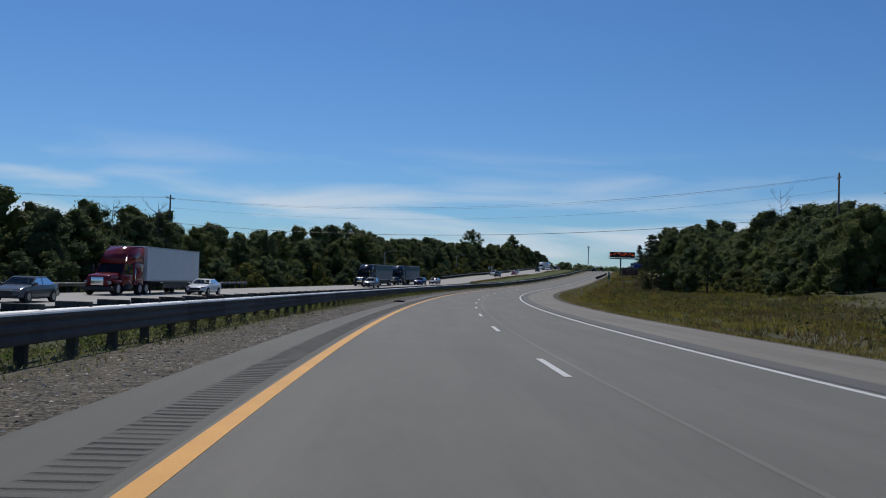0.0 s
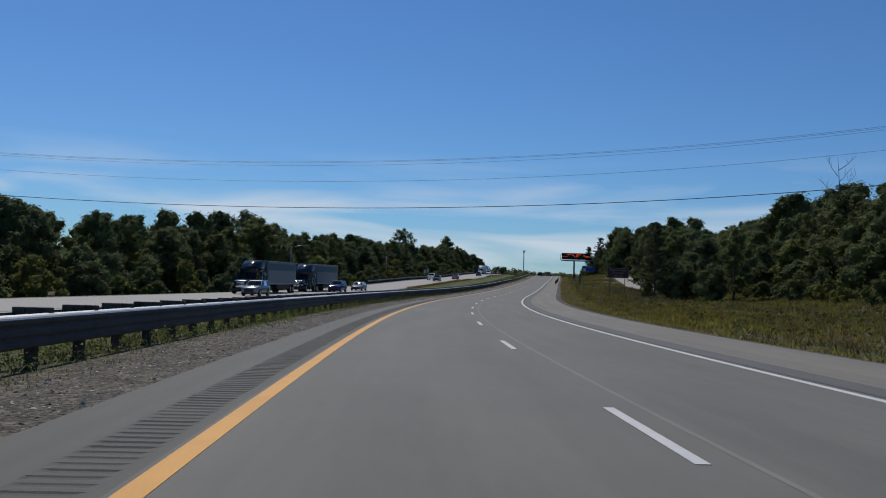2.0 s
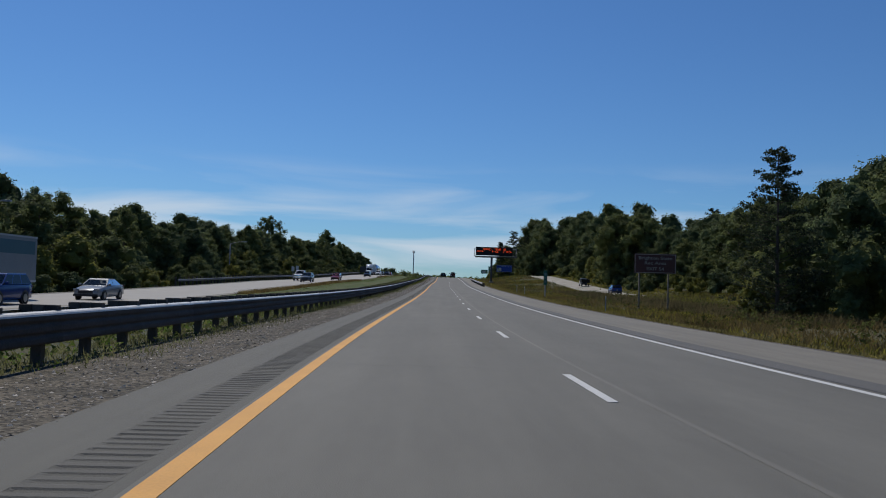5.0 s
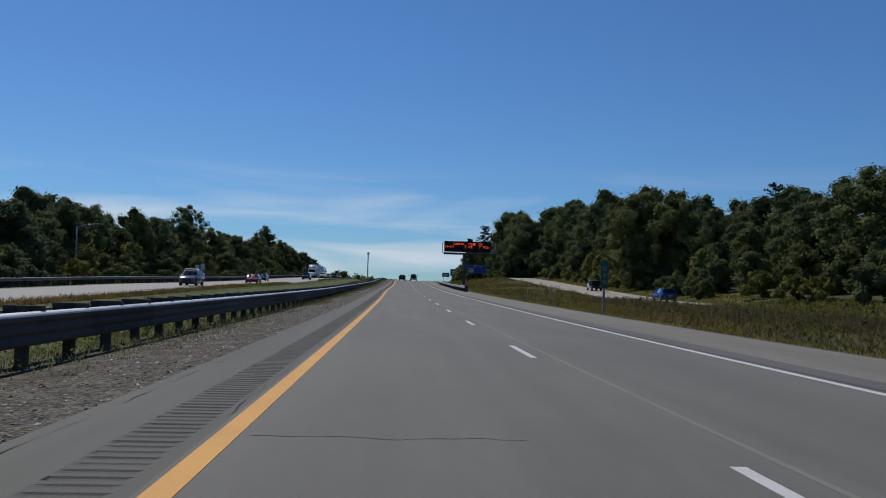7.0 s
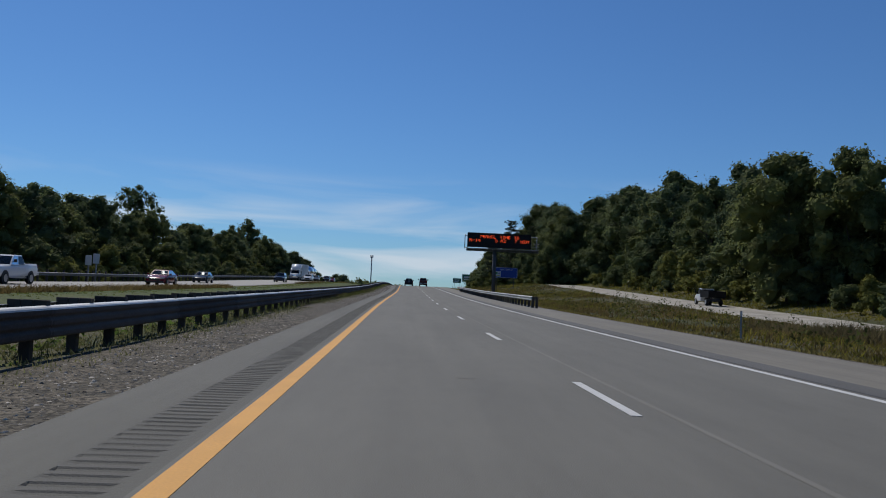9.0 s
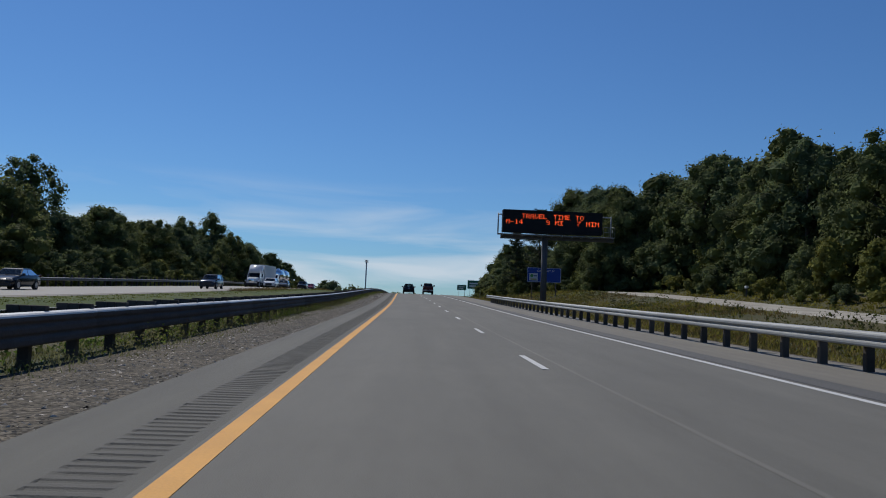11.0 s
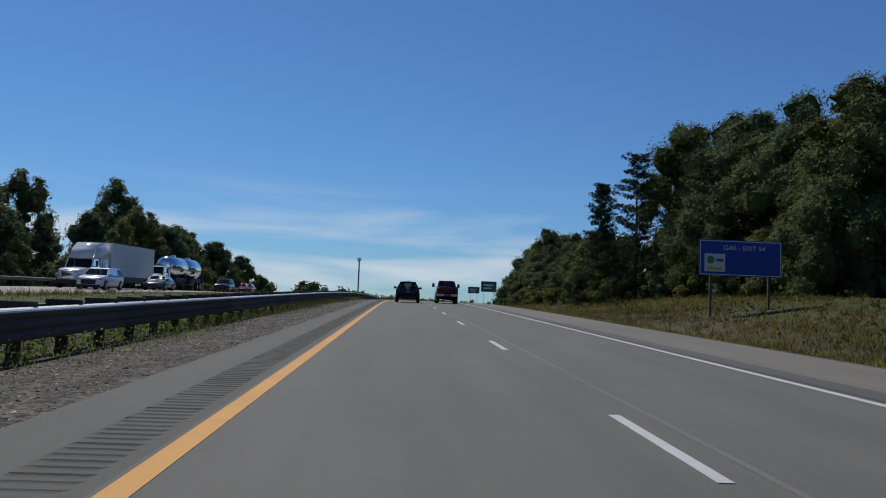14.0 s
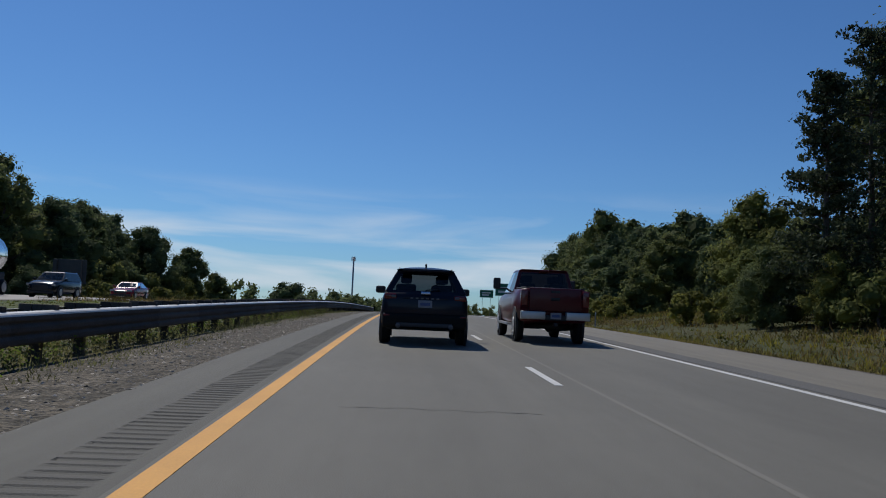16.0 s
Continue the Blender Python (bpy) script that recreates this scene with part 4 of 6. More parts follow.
def loft(stations, w, mat, parent, name="body", label=""):
    """A body from stations (y, bottom, shoulder, top, half-width factor), smooth from end to end."""
    bm = bmesh.new()
    rings = []
    for y, zb, zs_, zt, k in stations:
        h = w / 2 * k
        half = [(0.0, zb), (h * 0.86, zb), (h * 0.97, zb + 0.08), (h, zb + (zs_ - zb) * 0.5), (h * 0.985, zs_), (h * 0.93, zt - 0.02), (h * 0.8, zt), (0.0, zt + 0.02)]
        ring = [bm.verts.new((x, y, z)) for x, z in half] + [bm.verts.new((-x, y, z)) for x, z in half[-2:0:-1]]
        rings.append(ring)
    n = len(rings[0])
    for a, b in zip(rings, rings[1:]):
        for i in range(n):
            bm.faces.new((a[i], a[(i + 1) % n], b[(i + 1) % n], b[i]))
    bm.faces.new(rings[0][::-1])
    bm.faces.new(rings[-1])
    ob = part(name, bm, mat, parent, label, smooth=True)
    return ob


def cabin(parent, base, roof, zb, zr, wb, wr, mat, splits, glass, rear_glass, rear_frame=0.13, soft=0.06):
    """A glazed cabin: base and roof give its front and rear ends; the windows are open and hold panes."""
    (f0, r0), (f1, r1) = base, roof
    bm = bmesh.new()
    lo = [bm.verts.new(v) for v in ((-wb / 2, f0, zb), (wb / 2, f0, zb), (wb / 2, r0, zb), (-wb / 2, r0, zb))]
    hi = [bm.verts.new(v) for v in ((-wr / 2, f1, zr), (wr / 2, f1, zr), (wr / 2, r1, zr), (-wr / 2, r1, zr))]
    top = [bm.verts.new(v.co * 1.0 + Vector((-v.co.x * 0.09, (0.14 if i < 2 else -0.1) * (-1 if i < 2 else -1) * (1 if i < 2 else -1), 0.055))) for i, v in enumerate(hi)]
    bm.faces.new(top)
    for i in range(4):
        bm.faces.new((hi[i], hi[(i + 1) % 4], top[(i + 1) % 4], top[i]))
    panes = []

    def wall(a, b, c, d, kind, margin):
        """a, b below, c, d above; a pane inside a frame."""
        mid = (a.co + b.co + c.co + d.co) / 4
        q = [bm.verts.new(v.co + (mid - v.co) * margin) for v in (a, b, c, d)]
        vs = (a, b, c, d)
        for i in range(4):
            bm.faces.new((vs[i], vs[(i + 1) % 4], q[(i + 1) % 4], q[i]))
        panes.append((kind, [v.co.copy() for v in q]))
    wall(lo[0], lo[1], hi[1], hi[0], "windscreen", 0.1)
    wall(lo[2], lo[3], hi[3], hi[2], "rear_window", rear_frame)
    for (la, lb, ha_, hb) in ((lo[1], lo[2], hi[1], hi[2]), (lo[0], lo[3], hi[0], hi[3])):
        prev = (la, ha_)
        for f in list(splits) + [1.0]:
            cur = (lb, hb) if f == 1.0 else (bm.verts.new(la.co.lerp(lb.co, f)), bm.verts.new(ha_.co.lerp(hb.co, f)))
            wall(prev[0], cur[0], cur[1], prev[1], "side_window", 0.1)
            prev = cur
    cab = part("cabin", bm, mat, parent)
    bv = cab.modifiers.new("soft_edges", "BEVEL")
    bv.width, bv.segments, bv.limit_method, bv.angle_limit = soft, 4, "ANGLE", radians(28)
    part("interior", bevelled(-wb * 0.44, wb * 0.44, r0 + 0.1, f0 - 0.1, zb + 0.005, zb + 0.05, 0.01, 1), SEAT, cab, "dark interior trim")
    for kind, q in panes:
        b2 = bmesh.new()
        b2.faces.new([b2.verts.new(v) for v in q])
        pane_mat = rear_glass if kind != "windscreen" else glass
        p = part(kind, b2, pane_mat, cab)
        p.visible_shadow = False
    return cab


def lamp_pair(parent, name, x, y, z, w, h, d, mat, label):
    for sx in (-1, 1):
        part(name, bevelled(sx * x - w / 2, sx * x + w / 2, y - d / 2, y + d / 2, z - h / 2, z + h / 2, 0.02), mat, parent, label, smooth=True)


def plate(parent, x, y, z, sign):
    p = part("number_plate", bevelled(x - 0.155, x + 0.155, y - 0.008, y + 0.008, z - 0.08, z + 0.08, 0.005, 1), PLATE, parent, "white number plate with blue bars")
    bm = bmesh.new()
    box_bm(bm, x - 0.11, x + 0.11, y + sign * 0.008, y + sign * 0.012, z - 0.035, z + 0.03)
    part("bars", bm, BAR_BLUE, p)


def mirrors(parent, w, y, z, size=(0.2, 0.1, 0.14), arm=0.1, mat=None):
    for sx in (-1, 1):
        x = sx * (w / 2 + arm)
        mi = part("wing_mirror", bevelled(x - size[0] / 2, x + size[0] / 2, y - size[1] / 2, y + size[1] / 2, z - size[2] / 2, z + size[2] / 2, min(size) * 0.42, 4), mat or PLASTIC, parent, smooth=True)
        bm = bmesh.new()
        a, b = sorted((sx * (w / 2 - 0.12), x))
        box_bm(bm, a, b, y - 0.03, y + 0.03, z - size[2] / 2, z - size[2] / 2 + 0.05)
        part("arm", bm, PLASTIC, mi)


def seats(parent, w, ys, z):
    for y in ys:
        for sx in (-1, 1):
            st = part("seat", bevelled(sx * w * 0.22 - 0.24, sx * w * 0.22 + 0.24, y - 0.08, y + 0.08, z - 0.1, z + 0.32, 0.06, 3), SEAT, parent, smooth=True)
            part("headrest", bevelled(sx * w * 0.22 - 0.13, sx * w * 0.22 + 0.13, y - 0.06, y + 0.06, z + 0.34, z + 0.54, 0.05, 3), SEAT, st, smooth=True)


def car(kind, colour, label, category="car", name="car", w=1.85, length=4.7):
    """A car, its middle at the origin, its nose towards +y. kind: sedan or suv."""
    ob = new(name)
    P_ = PAINT[colour]
    L = length / 2
    if kind == "suv":
        hood, belt, roof, tail = 1.06, 1.12, 1.68, 1.12
        st = [(-L, 0.42, 0.85, 1.0, 0.86), (-L + 0.1, 0.33, 0.95, 1.12, 0.96), (-L + 0.5, 0.26, 0.98, belt, 1.0), (0, 0.24, 0.95, belt, 1.0), (L - 1.35, 0.24, 0.92, belt - 0.02, 1.0),
              (L - 0.8, 0.25, 0.86, hood, 0.98), (L - 0.25, 0.28, 0.76, hood - 0.12, 0.93), (L, 0.34, 0.62, 0.8, 0.8)]
        base, rf, splits = (L - 1.4, -L + 0.12), (L - 2.12, -L + 0.42), (0.3, 0.64)
    else:
        hood, belt, roof = 0.92, 0.98, 1.44
        st = [(-L, 0.4, 0.75, 0.92, 0.82), (-L + 0.15, 0.3, 0.85, 1.03, 0.95), (-L + 0.8, 0.24, 0.86, 1.04, 1.0), (0, 0.2, 0.84, belt, 1.0), (L - 1.4, 0.2, 0.8, belt - 0.03, 1.0),
              (L - 0.7, 0.22, 0.74, hood - 0.08, 0.97), (L - 0.2, 0.25, 0.62, hood - 0.24, 0.9), (L, 0.3, 0.5, 0.58, 0.78)]
        base, rf, splits = (L - 1.42, -L + 0.55), (L - 2.12, -L + 1.35), (0.42,)
    loft(st, w, P_, ob)
    cabin(ob, base, rf, belt - 0.02, roof - 0.055, w * 0.95, w * 0.76, P_, splits, GLASS, GLASS_DARK)
    seats(ob, w, (0.2, -0.75), belt - 0.2)
    r = 0.35 if kind == "suv" else 0.32
    for sx in (-1, 1):
        for y in (L - 0.95, -L + 0.95):
            wheel(ob, sx * (w / 2 - 0.095), y, r, 0.23, sx)
            bm = bmesh.new()
            disc(bm, sx * (w / 2 - 0.05), sx * (w / 2 + 0.006), r + 0.06, 24, y, r + 0.01)
            part("wheel_arch", bm, PLASTIC, ob, "black wheel arch")
    lamp_pair(ob, "headlight", w * 0.37, L - 0.14, hood - 0.24, 0.36, 0.13, 0.2, LAMP_CLEAR, "clear headlight")
    lamp_pair(ob, "tail_light", w * 0.39, -L + 0.06, 0.95, 0.3, 0.16, 0.12, LAMP_RED, "red tail light")
    part("grille", bevelled(-w * 0.27, w * 0.27, L - 0.08, L + 0.015, 0.42, hood - 0.28, 0.03), PLASTIC, ob, "black radiator grille", smooth=True)
    part("front_bumper", bevelled(-w * 0.44, w * 0.44, L - 0.12, L + 0.03, 0.24, 0.4, 0.04, 3), PLASTIC, ob, smooth=True)
    part("rear_bumper", bevelled(-w * 0.45, w * 0.45, -L - 0.03, -L + 0.15, 0.34, 0.58, 0.05, 3), PLASTIC if kind == "suv" else P_, ob, smooth=True)
    plate(ob, 0, -L - 0.012, 0.8, -1)
    mirrors(ob, w, L - 1.5, belt + 0.06, mat=P_)
    return tagged(ob, label, category)


def dark_suv():
    """The dark sport utility vehicle, seen from behind."""
    ob = new("suv")
    w, L = 1.96, 2.35
    P_ = PAINT["navy"]
    st = [(-L - 0.02, 0.62, 0.98, 1.0, 0.86), (-L + 0.03, 0.45, 0.98, 1.12, 0.95), (-L + 0.25, 0.36, 1.0, 1.17, 0.985), (-L + 0.8, 0.3, 1.0, 1.15, 1.0), (0, 0.26, 0.96, 1.13, 1.0),
          (L - 1.4, 0.26, 0.94, 1.1, 1.0), (L - 0.8, 0.27, 0.88, 1.06, 0.98), (L - 0.25, 0.3, 0.78, 0.94, 0.93), (L, 0.36, 0.64, 0.8, 0.8)]
    body = loft(st, w, P_, ob)
    cab = cabin(ob, (L - 1.25, -L + 0.06), (L - 2.15, -L + 0.42), 1.13, 1.6, w * 0.93, w * 0.67, P_, (0.3, 0.64), GLASS, GLASS_MID, 0.2, 0.13)
    y0, y1 = -L + 0.36, L - 2.0
    vs = [(0.655 * i / 8, y0 + (y1 - y0) * j / 10, 1.645 + 0.085 * max(0.0, 1 - (i / 8) ** 2) ** 0.6 * max(0.0, 1 - abs(j / 5 - 1) ** 4)) for j in range(11) for i in range(-8, 9)]
    dome = mesh_of("roof_panel", vs, [(j * 17 + i, j * 17 + i + 1, j * 17 + i + 18, j * 17 + i + 17) for j in range(10) for i in range(16)], P_)
    dome.polygons.foreach_set("use_smooth", [True] * len(dome.polygons))
    part("roof_panel", dome, None, ob, "curved dark roof panel")
    part("spoiler", bevelled(-0.52, 0.52, -L + 0.24, -L + 0.6, 1.6, 1.665, 0.032, 4), P_, ob, "dark roof spoiler", smooth=True)
    for sx in (-1, 1):
        bm = bmesh.new()
        tube(bm, [Vector((sx * 0.6, y, z)) for y, z in ((-L + 0.62, 1.645), (-L + 0.8, 1.685), (L - 2.3, 1.69), (L - 2.2, 1.65))], [0.012] * 4, 6)
        part("roof_rail", bm, PLASTIC, ob, "dark roof rail", smooth=True)
    bm = bmesh.new()
    disc(bm, -0.02, 0.02, 0.07, 10, -L + 0.7, 1.73)
    part("antenna_fin", bm, PLASTIC, ob)
    part("liftgate_strip", bevelled(-0.5, 0.5, -L - 0.03, -L + 0.02, 1.0, 1.04, 0.01, 1), P_, ob)
    bm = bmesh.new()
    for k in range(6):
        box_bm(bm, -0.33 + k * 0.115, -0.27 + k * 0.115, -L - 0.036, -L - 0.03, 1.005, 1.035)
    part("lettering_bars", bm, ALLOY_DIM, ob, "row of small dull metal bars")
    bm = bmesh.new()
    disc(bm, -0.1, 0.1, 0.04, 16, -L - 0.01, 1.13)
    part("badge", bm, CHROME, ob, "small oval chrome badge")
    for sx in (-1, 1):
        tl = part("tail_light", bevelled(sx * 0.77 - 0.14, sx * 0.77 + 0.14, -L - 0.03, -L + 0.25, 0.98, 1.11, 0.045, 3), LAMP_RED, ob, "red tail light with a clear insert", smooth=True)
        part("reversing_lens", bevelled(sx * 0.7 - 0.05, sx * 0.7 + 0.05, -L - 0.04, -L + 0.0, 1.02, 1.075, 0.01, 1), ALLOY_DIM, tl, "clear lens", smooth=True)
        part("reflector", bevelled(sx * 0.84 - 0.07, sx * 0.84 + 0.07, -L - 0.07, -L - 0.03, 0.62, 0.66, 0.008, 1), LAMP_RED, ob, "red reflector strip", smooth=True)
        ex = bmesh.new()
        tube(ex, [Vector((sx * 0.58, -L + 0.2, 0.42)), Vector((sx * 0.58, -L - 0.09, 0.42))], [0.055, 0.055], 12)
        part("exhaust_tip", ex, ALLOY_DIM, ob, "round exhaust tip", smooth=True)
        for y in (L - 0.95, -L + 0.92):
            wheel(ob, sx * (w / 2 - 0.105), y, 0.36, 0.25, sx)
            bm = bmesh.new()
            disc(bm, sx * (w / 2 - 0.05), sx * (w / 2 + 0.006), 0.43, 24, y, 0.38)
            part("wheel_arch", bm, PLASTIC, ob, "black wheel arch")
    part("rear_bumper", bevelled(-0.93, 0.93, -L - 0.07, -L + 0.2, 0.36, 0.7, 0.1, 4), BED_STEEL, ob, "black plastic rear bumper", smooth=True)
    part("skid_plate", bevelled(-0.62, 0.62, -L - 0.085, -L - 0.05, 0.4, 0.49, 0.03, 3), SKID, ob, "grey lower bumper trim", smooth=True)
    wp = bmesh.new()
    tube(wp, [Vector((0.0, -L + 0.06, 1.2)), Vector((0.32, -L + 0.1, 1.24))], [0.014, 0.008], 5)
    part("rear_wiper", wp, PLASTIC, ob, smooth=True)
    plate(ob, 0, -L - 0.035, 0.9, -1)
    mirrors(ob, w, L - 1.55, 1.2, (0.25, 0.16, 0.18), 0.09)
    seats(ob, w, (0.25, -0.8), 1.02)
    lamp_pair(ob, "headlight", w * 0.37, L - 0.14, 0.82, 0.36, 0.13, 0.2, LAMP_CLEAR, "clear headlight")
    return tagged(ob, "dark navy sport utility vehicle with roof rails on the lane", "car")


def pickup(colour, label, towing=True):
    """A crew-cab pickup, its nose towards +y."""
    ob = new("pickup_truck")
    w, L = 2.03, 2.95
    P_ = PAINT[colour]
    st = [(-L + 0.02, 0.62, 1.22, 1.36, 0.95), (-L + 0.06, 0.56, 1.25, 1.4, 0.985), (-L + 1.9, 0.5, 1.2, 1.4, 0.99), (-L + 1.95, 0.44, 1.12, 1.3, 1.0), (L - 1.9, 0.44, 1.1, 1.28, 1.0),
          (L - 1.2, 0.46, 1.05, 1.25, 0.99), (L - 0.15, 0.48, 1.0, 1.18, 0.95), (L, 0.52, 0.95, 1.1, 0.9)]
    loft(st, w, P_, ob)
    cabin(ob, (L - 1.75, -L + 1.95), (L - 2.5, -L + 2.15), 1.28, 1.9, w * 0.95, w * 0.77, P_, (0.5,), GLASS, GLASS_DARK)
    part("bed_cover", bevelled(-0.88, 0.88, -L + 0.1, -L + 1.88, 1.4, 1.435, 0.01, 1), PLASTIC, ob, "flat black bed cover", smooth=True)
    tg = part("tailgate", bevelled(-0.76, 0.76, -L - 0.04, -L + 0.05, 0.82, 1.42, 0.03, 2), P_, ob, "red tailgate" if colour == "red" else "", smooth=True)
    part("handle", bevelled(-0.13, 0.13, -L - 0.06, -L - 0.03, 1.3, 1.36, 0.012, 2), PLASTIC, tg, "black tailgate handle", smooth=True)
    bm = bmesh.new()
    disc(bm, -0.12, 0.12, 0.045, 18, -L - 0.02, 1.14)
    part("badge", bm, PLASTIC, tg, "dark oval badge")
    for sx in (-1, 1):
        tl = part("tail_light", bevelled(sx * 0.89 - 0.1, sx * 0.89 + 0.1, -L - 0.03, -L + 0.12, 0.96, 1.36, 0.025, 2), LAMP_RED, ob, "tall red tail light", smooth=True)
        part("bumper_end", bevelled(sx * 0.645 - 0.345, sx * 0.645 + 0.345, -L - 0.2, -L + 0.02, 0.62, 0.82, 0.018, 2), DULL_CHROME, ob, "chrome bumper end", smooth=True)
        for y in (L - 0.95, -L + 1.12):
            wheel(ob, sx * (w / 2 - 0.115), y, 0.4, 0.27, sx)
            bm = bmesh.new()
            disc(bm, sx * (w / 2 - 0.06), sx * (w / 2 + 0.008), 0.48, 24, y, 0.44)
            part("wheel_arch", bm, PLASTIC, ob, "black wheel arch")
        bm = bmesh.new()
        a, b = sorted((sx * (w / 2 - 0.05), sx * (w / 2 + 0.1)))
        box_bm(bm, a, b, -0.9, 1.5, 0.4, 0.46)
        part("running_board", bm, ALLOY, ob, "bright running board")
    part("bumper_step", bevelled(-0.32, 0.32, -L - 0.17, -L + 0.02, 0.6, 0.74, 0.03, 2), PLASTIC, ob, "black bumper step", smooth=True)
    part("tow_hitch", bevelled(-0.05, 0.05, -L - 0.25, -L + 0.1, 0.46, 0.54, 0.01, 1), PLASTIC, ob, smooth=True)
    ax = bmesh.new()
    tube(ax, [Vector((-0.8, -L + 1.12, 0.4)), Vector((-0.1, -L + 1.12, 0.42)), Vector((0.0, -L + 1.12, 0.42)), Vector((0.8, -L + 1.12, 0.4))], [0.06, 0.07, 0.15, 0.06], 8)
    part("rear_axle", ax, PLASTIC, ob, smooth=True)
    part("grille", bevelled(-0.65, 0.65, L - 0.05, L + 0.03, 0.7, 1.08, 0.03), CHROME, ob, "chrome grille", smooth=True)
    part("front_bumper", bevelled(-0.95, 0.95, L - 0.1, L + 0.1, 0.45, 0.66, 0.04, 3), CHROME, ob, smooth=True)
    lamp_pair(ob, "headlight", 0.8, L - 0.06, 0.95, 0.28, 0.22, 0.16, LAMP_CLEAR, "clear headlight")
    part("third_brake_light", bevelled(-0.16, 0.16, -L + 2.05, -L + 2.15, 1.9, 1.95, 0.012, 1), LAMP_RED, ob, "red brake light over the rear window", smooth=True)
    plate(ob, 0, -L - 0.19, 0.72, -1)
    mirrors(ob, w, L - 2.0, 1.56, (0.24, 0.14, 0.34) if towing else (0.22, 0.12, 0.22), 0.24 if towing else 0.12)
    seats(ob, w, (0.35, -0.55), 1.25)
    return tagged(ob, label, "pickup truck")


def semi(colour, label, trailer=13.0, kind="box", band=False, sleeper=True):
    """A tractor with its trailer, the nose towards +y, the front bumper at y = 0."""
    ob = new("semi_truck")
    P_ = PAINT[colour]
    cab_y = -2.1
    loft([(-2.3, 0.75, 1.5, 1.75, 0.8), (-1.6, 0.7, 1.45, 1.72, 0.82), (-0.4, 0.62, 1.3, 1.58, 0.8), (-0.05, 0.6, 1.1, 1.42, 0.74)], 2.3, P_, ob, "hood")
    cabin(ob, (cab_y, -4.1), (cab_y - 0.55, -4.0), 1.62, 2.55, 2.3, 2.15, P_, (0.55,), GLASS, GLASS_DARK)
    part("cab_lower", bevelled(-1.15, 1.15, -4.1, -2.1, 0.7, 1.66, 0.05, 2), P_, ob, smooth=True)
    if sleeper:
        bm = bmesh.new()
        vs = [bm.verts.new(v) for v in ((-1.1, -2.5, 2.5), (1.1, -2.5, 2.5), (1.2, -6.0, 2.5), (-1.2, -6.0, 2.5), (-0.95, -3.3, 3.5), (0.95, -3.3, 3.5), (1.2, -4.6, 3.95), (-1.2, -4.6, 3.95), (1.2, -6.0, 3.98), (-1.2, -6.0, 3.98))]
        for f in ((0, 1, 5, 4), (4, 5, 6, 7), (7, 6, 8, 9), (9, 8, 2, 3), (1, 2, 8, 6, 5), (0, 4, 7, 9, 3), (0, 3, 2, 1)):
            bm.faces.new([vs[i] for i in f])
        bmesh.ops.bevel(bm, geom=bm.edges[:], offset=0.08, segments=2, affect="EDGES")
        part("roof_fairing", bm, P_, ob, smooth=True)
        part("sleeper", bevelled(-1.2, 1.2, -6.0, -4.08, 0.8, 2.6, 0.06, 2), P_, ob, smooth=True)
    part("grille", bevelled(-0.5, 0.5, -0.08, 0.02, 0.75, 1.4, 0.04), CHROME, ob, "chrome radiator grille", smooth=True)
    part("bumper", bevelled(-1.2, 1.2, -0.35, 0.08, 0.35, 0.68, 0.06, 3), CHROME if kind == "tank" else PLASTIC, ob, "wide front bumper", smooth=True)
    lamp_pair(ob, "headlight", 0.85, -0.2, 1.0, 0.34, 0.24, 0.3, LAMP_CLEAR, "clear headlight")
    mirrors(ob, 2.3, -2.4, 2.1, (0.2, 0.14, 0.5), 0.3)
    part("chassis", bevelled(-0.5, 0.5, -6.4 - trailer, -0.6, 0.72, 0.95, 0.02, 1), PLASTIC, ob, smooth=True)
    for sx in (-1, 1):
        part("fender", bevelled(sx * 1.05 - 0.2, sx * 1.05 + 0.2, -1.75, -0.5, 0.95, 1.2, 0.1, 3), P_, ob, smooth=True)
        tank = bmesh.new()
        tube(tank, [Vector((sx * 1.0, -3.6, 0.62)), Vector((sx * 1.0, -2.4, 0.62))], [0.3, 0.3], 14)
        part("fuel_tank", tank, POLISHED if kind == "tank" else PLASTIC, ob, smooth=True)
        for y in (-1.1, -5.3, -6.6, -6.0 - trailer + 0.4, -6.0 - trailer + 1.7):
            wheel(ob, sx * 1.05, y, 0.5, 0.36, sx)
    y1, y0 = -6.5, -6.5 - trailer
    if kind == "box":
        tr = part("trailer", bevelled(-1.29, 1.29, y0, y1, 1.15, 4.05, 0.03, 1), TRAILER_GREY if band else TRAILER, ob, "grey box trailer" if band else "plain white box trailer")
        for sx in (-1, 1):
            k = int(trailer / 1.2)
            if band:
                bm = bmesh.new()
                a, b = sorted((sx * 1.29, sx * 1.297))
                box_bm(bm, a, b, y0 + 0.3, y1 - 0.2, 2.9, 3.75)
                part("blue_band", bm, TRAILER_BLUE, tr, "dark teal painted band")
            bm = bmesh.new()
            a, b = sorted((sx * 1.285, sx * 1.31))
            box_bm(bm, a, b, y0 + 0.02, y1 - 0.02, 1.12, 1.26)
            box_bm(bm, a, b, y0 + 0.02, y1 - 0.02, 3.95, 4.06)
            part("rail", bm, ALLOY, tr, "aluminium side rail")
            bm = bmesh.new()
            box_bm(bm, a, b - 0.01, y0 + 3.2, y1 - 3.6, 0.55, 1.1)
            part("side_skirt", bm, PLASTIC, tr)
        bm = bmesh.new()
        for x in (-0.6, 0.6):
            box_bm(bm, x - 0.05, x + 0.05, y1 - 2.6, y1 - 2.45, 0.1, 1.16)
        part("landing_leg", bm, PLASTIC, tr)
    else:
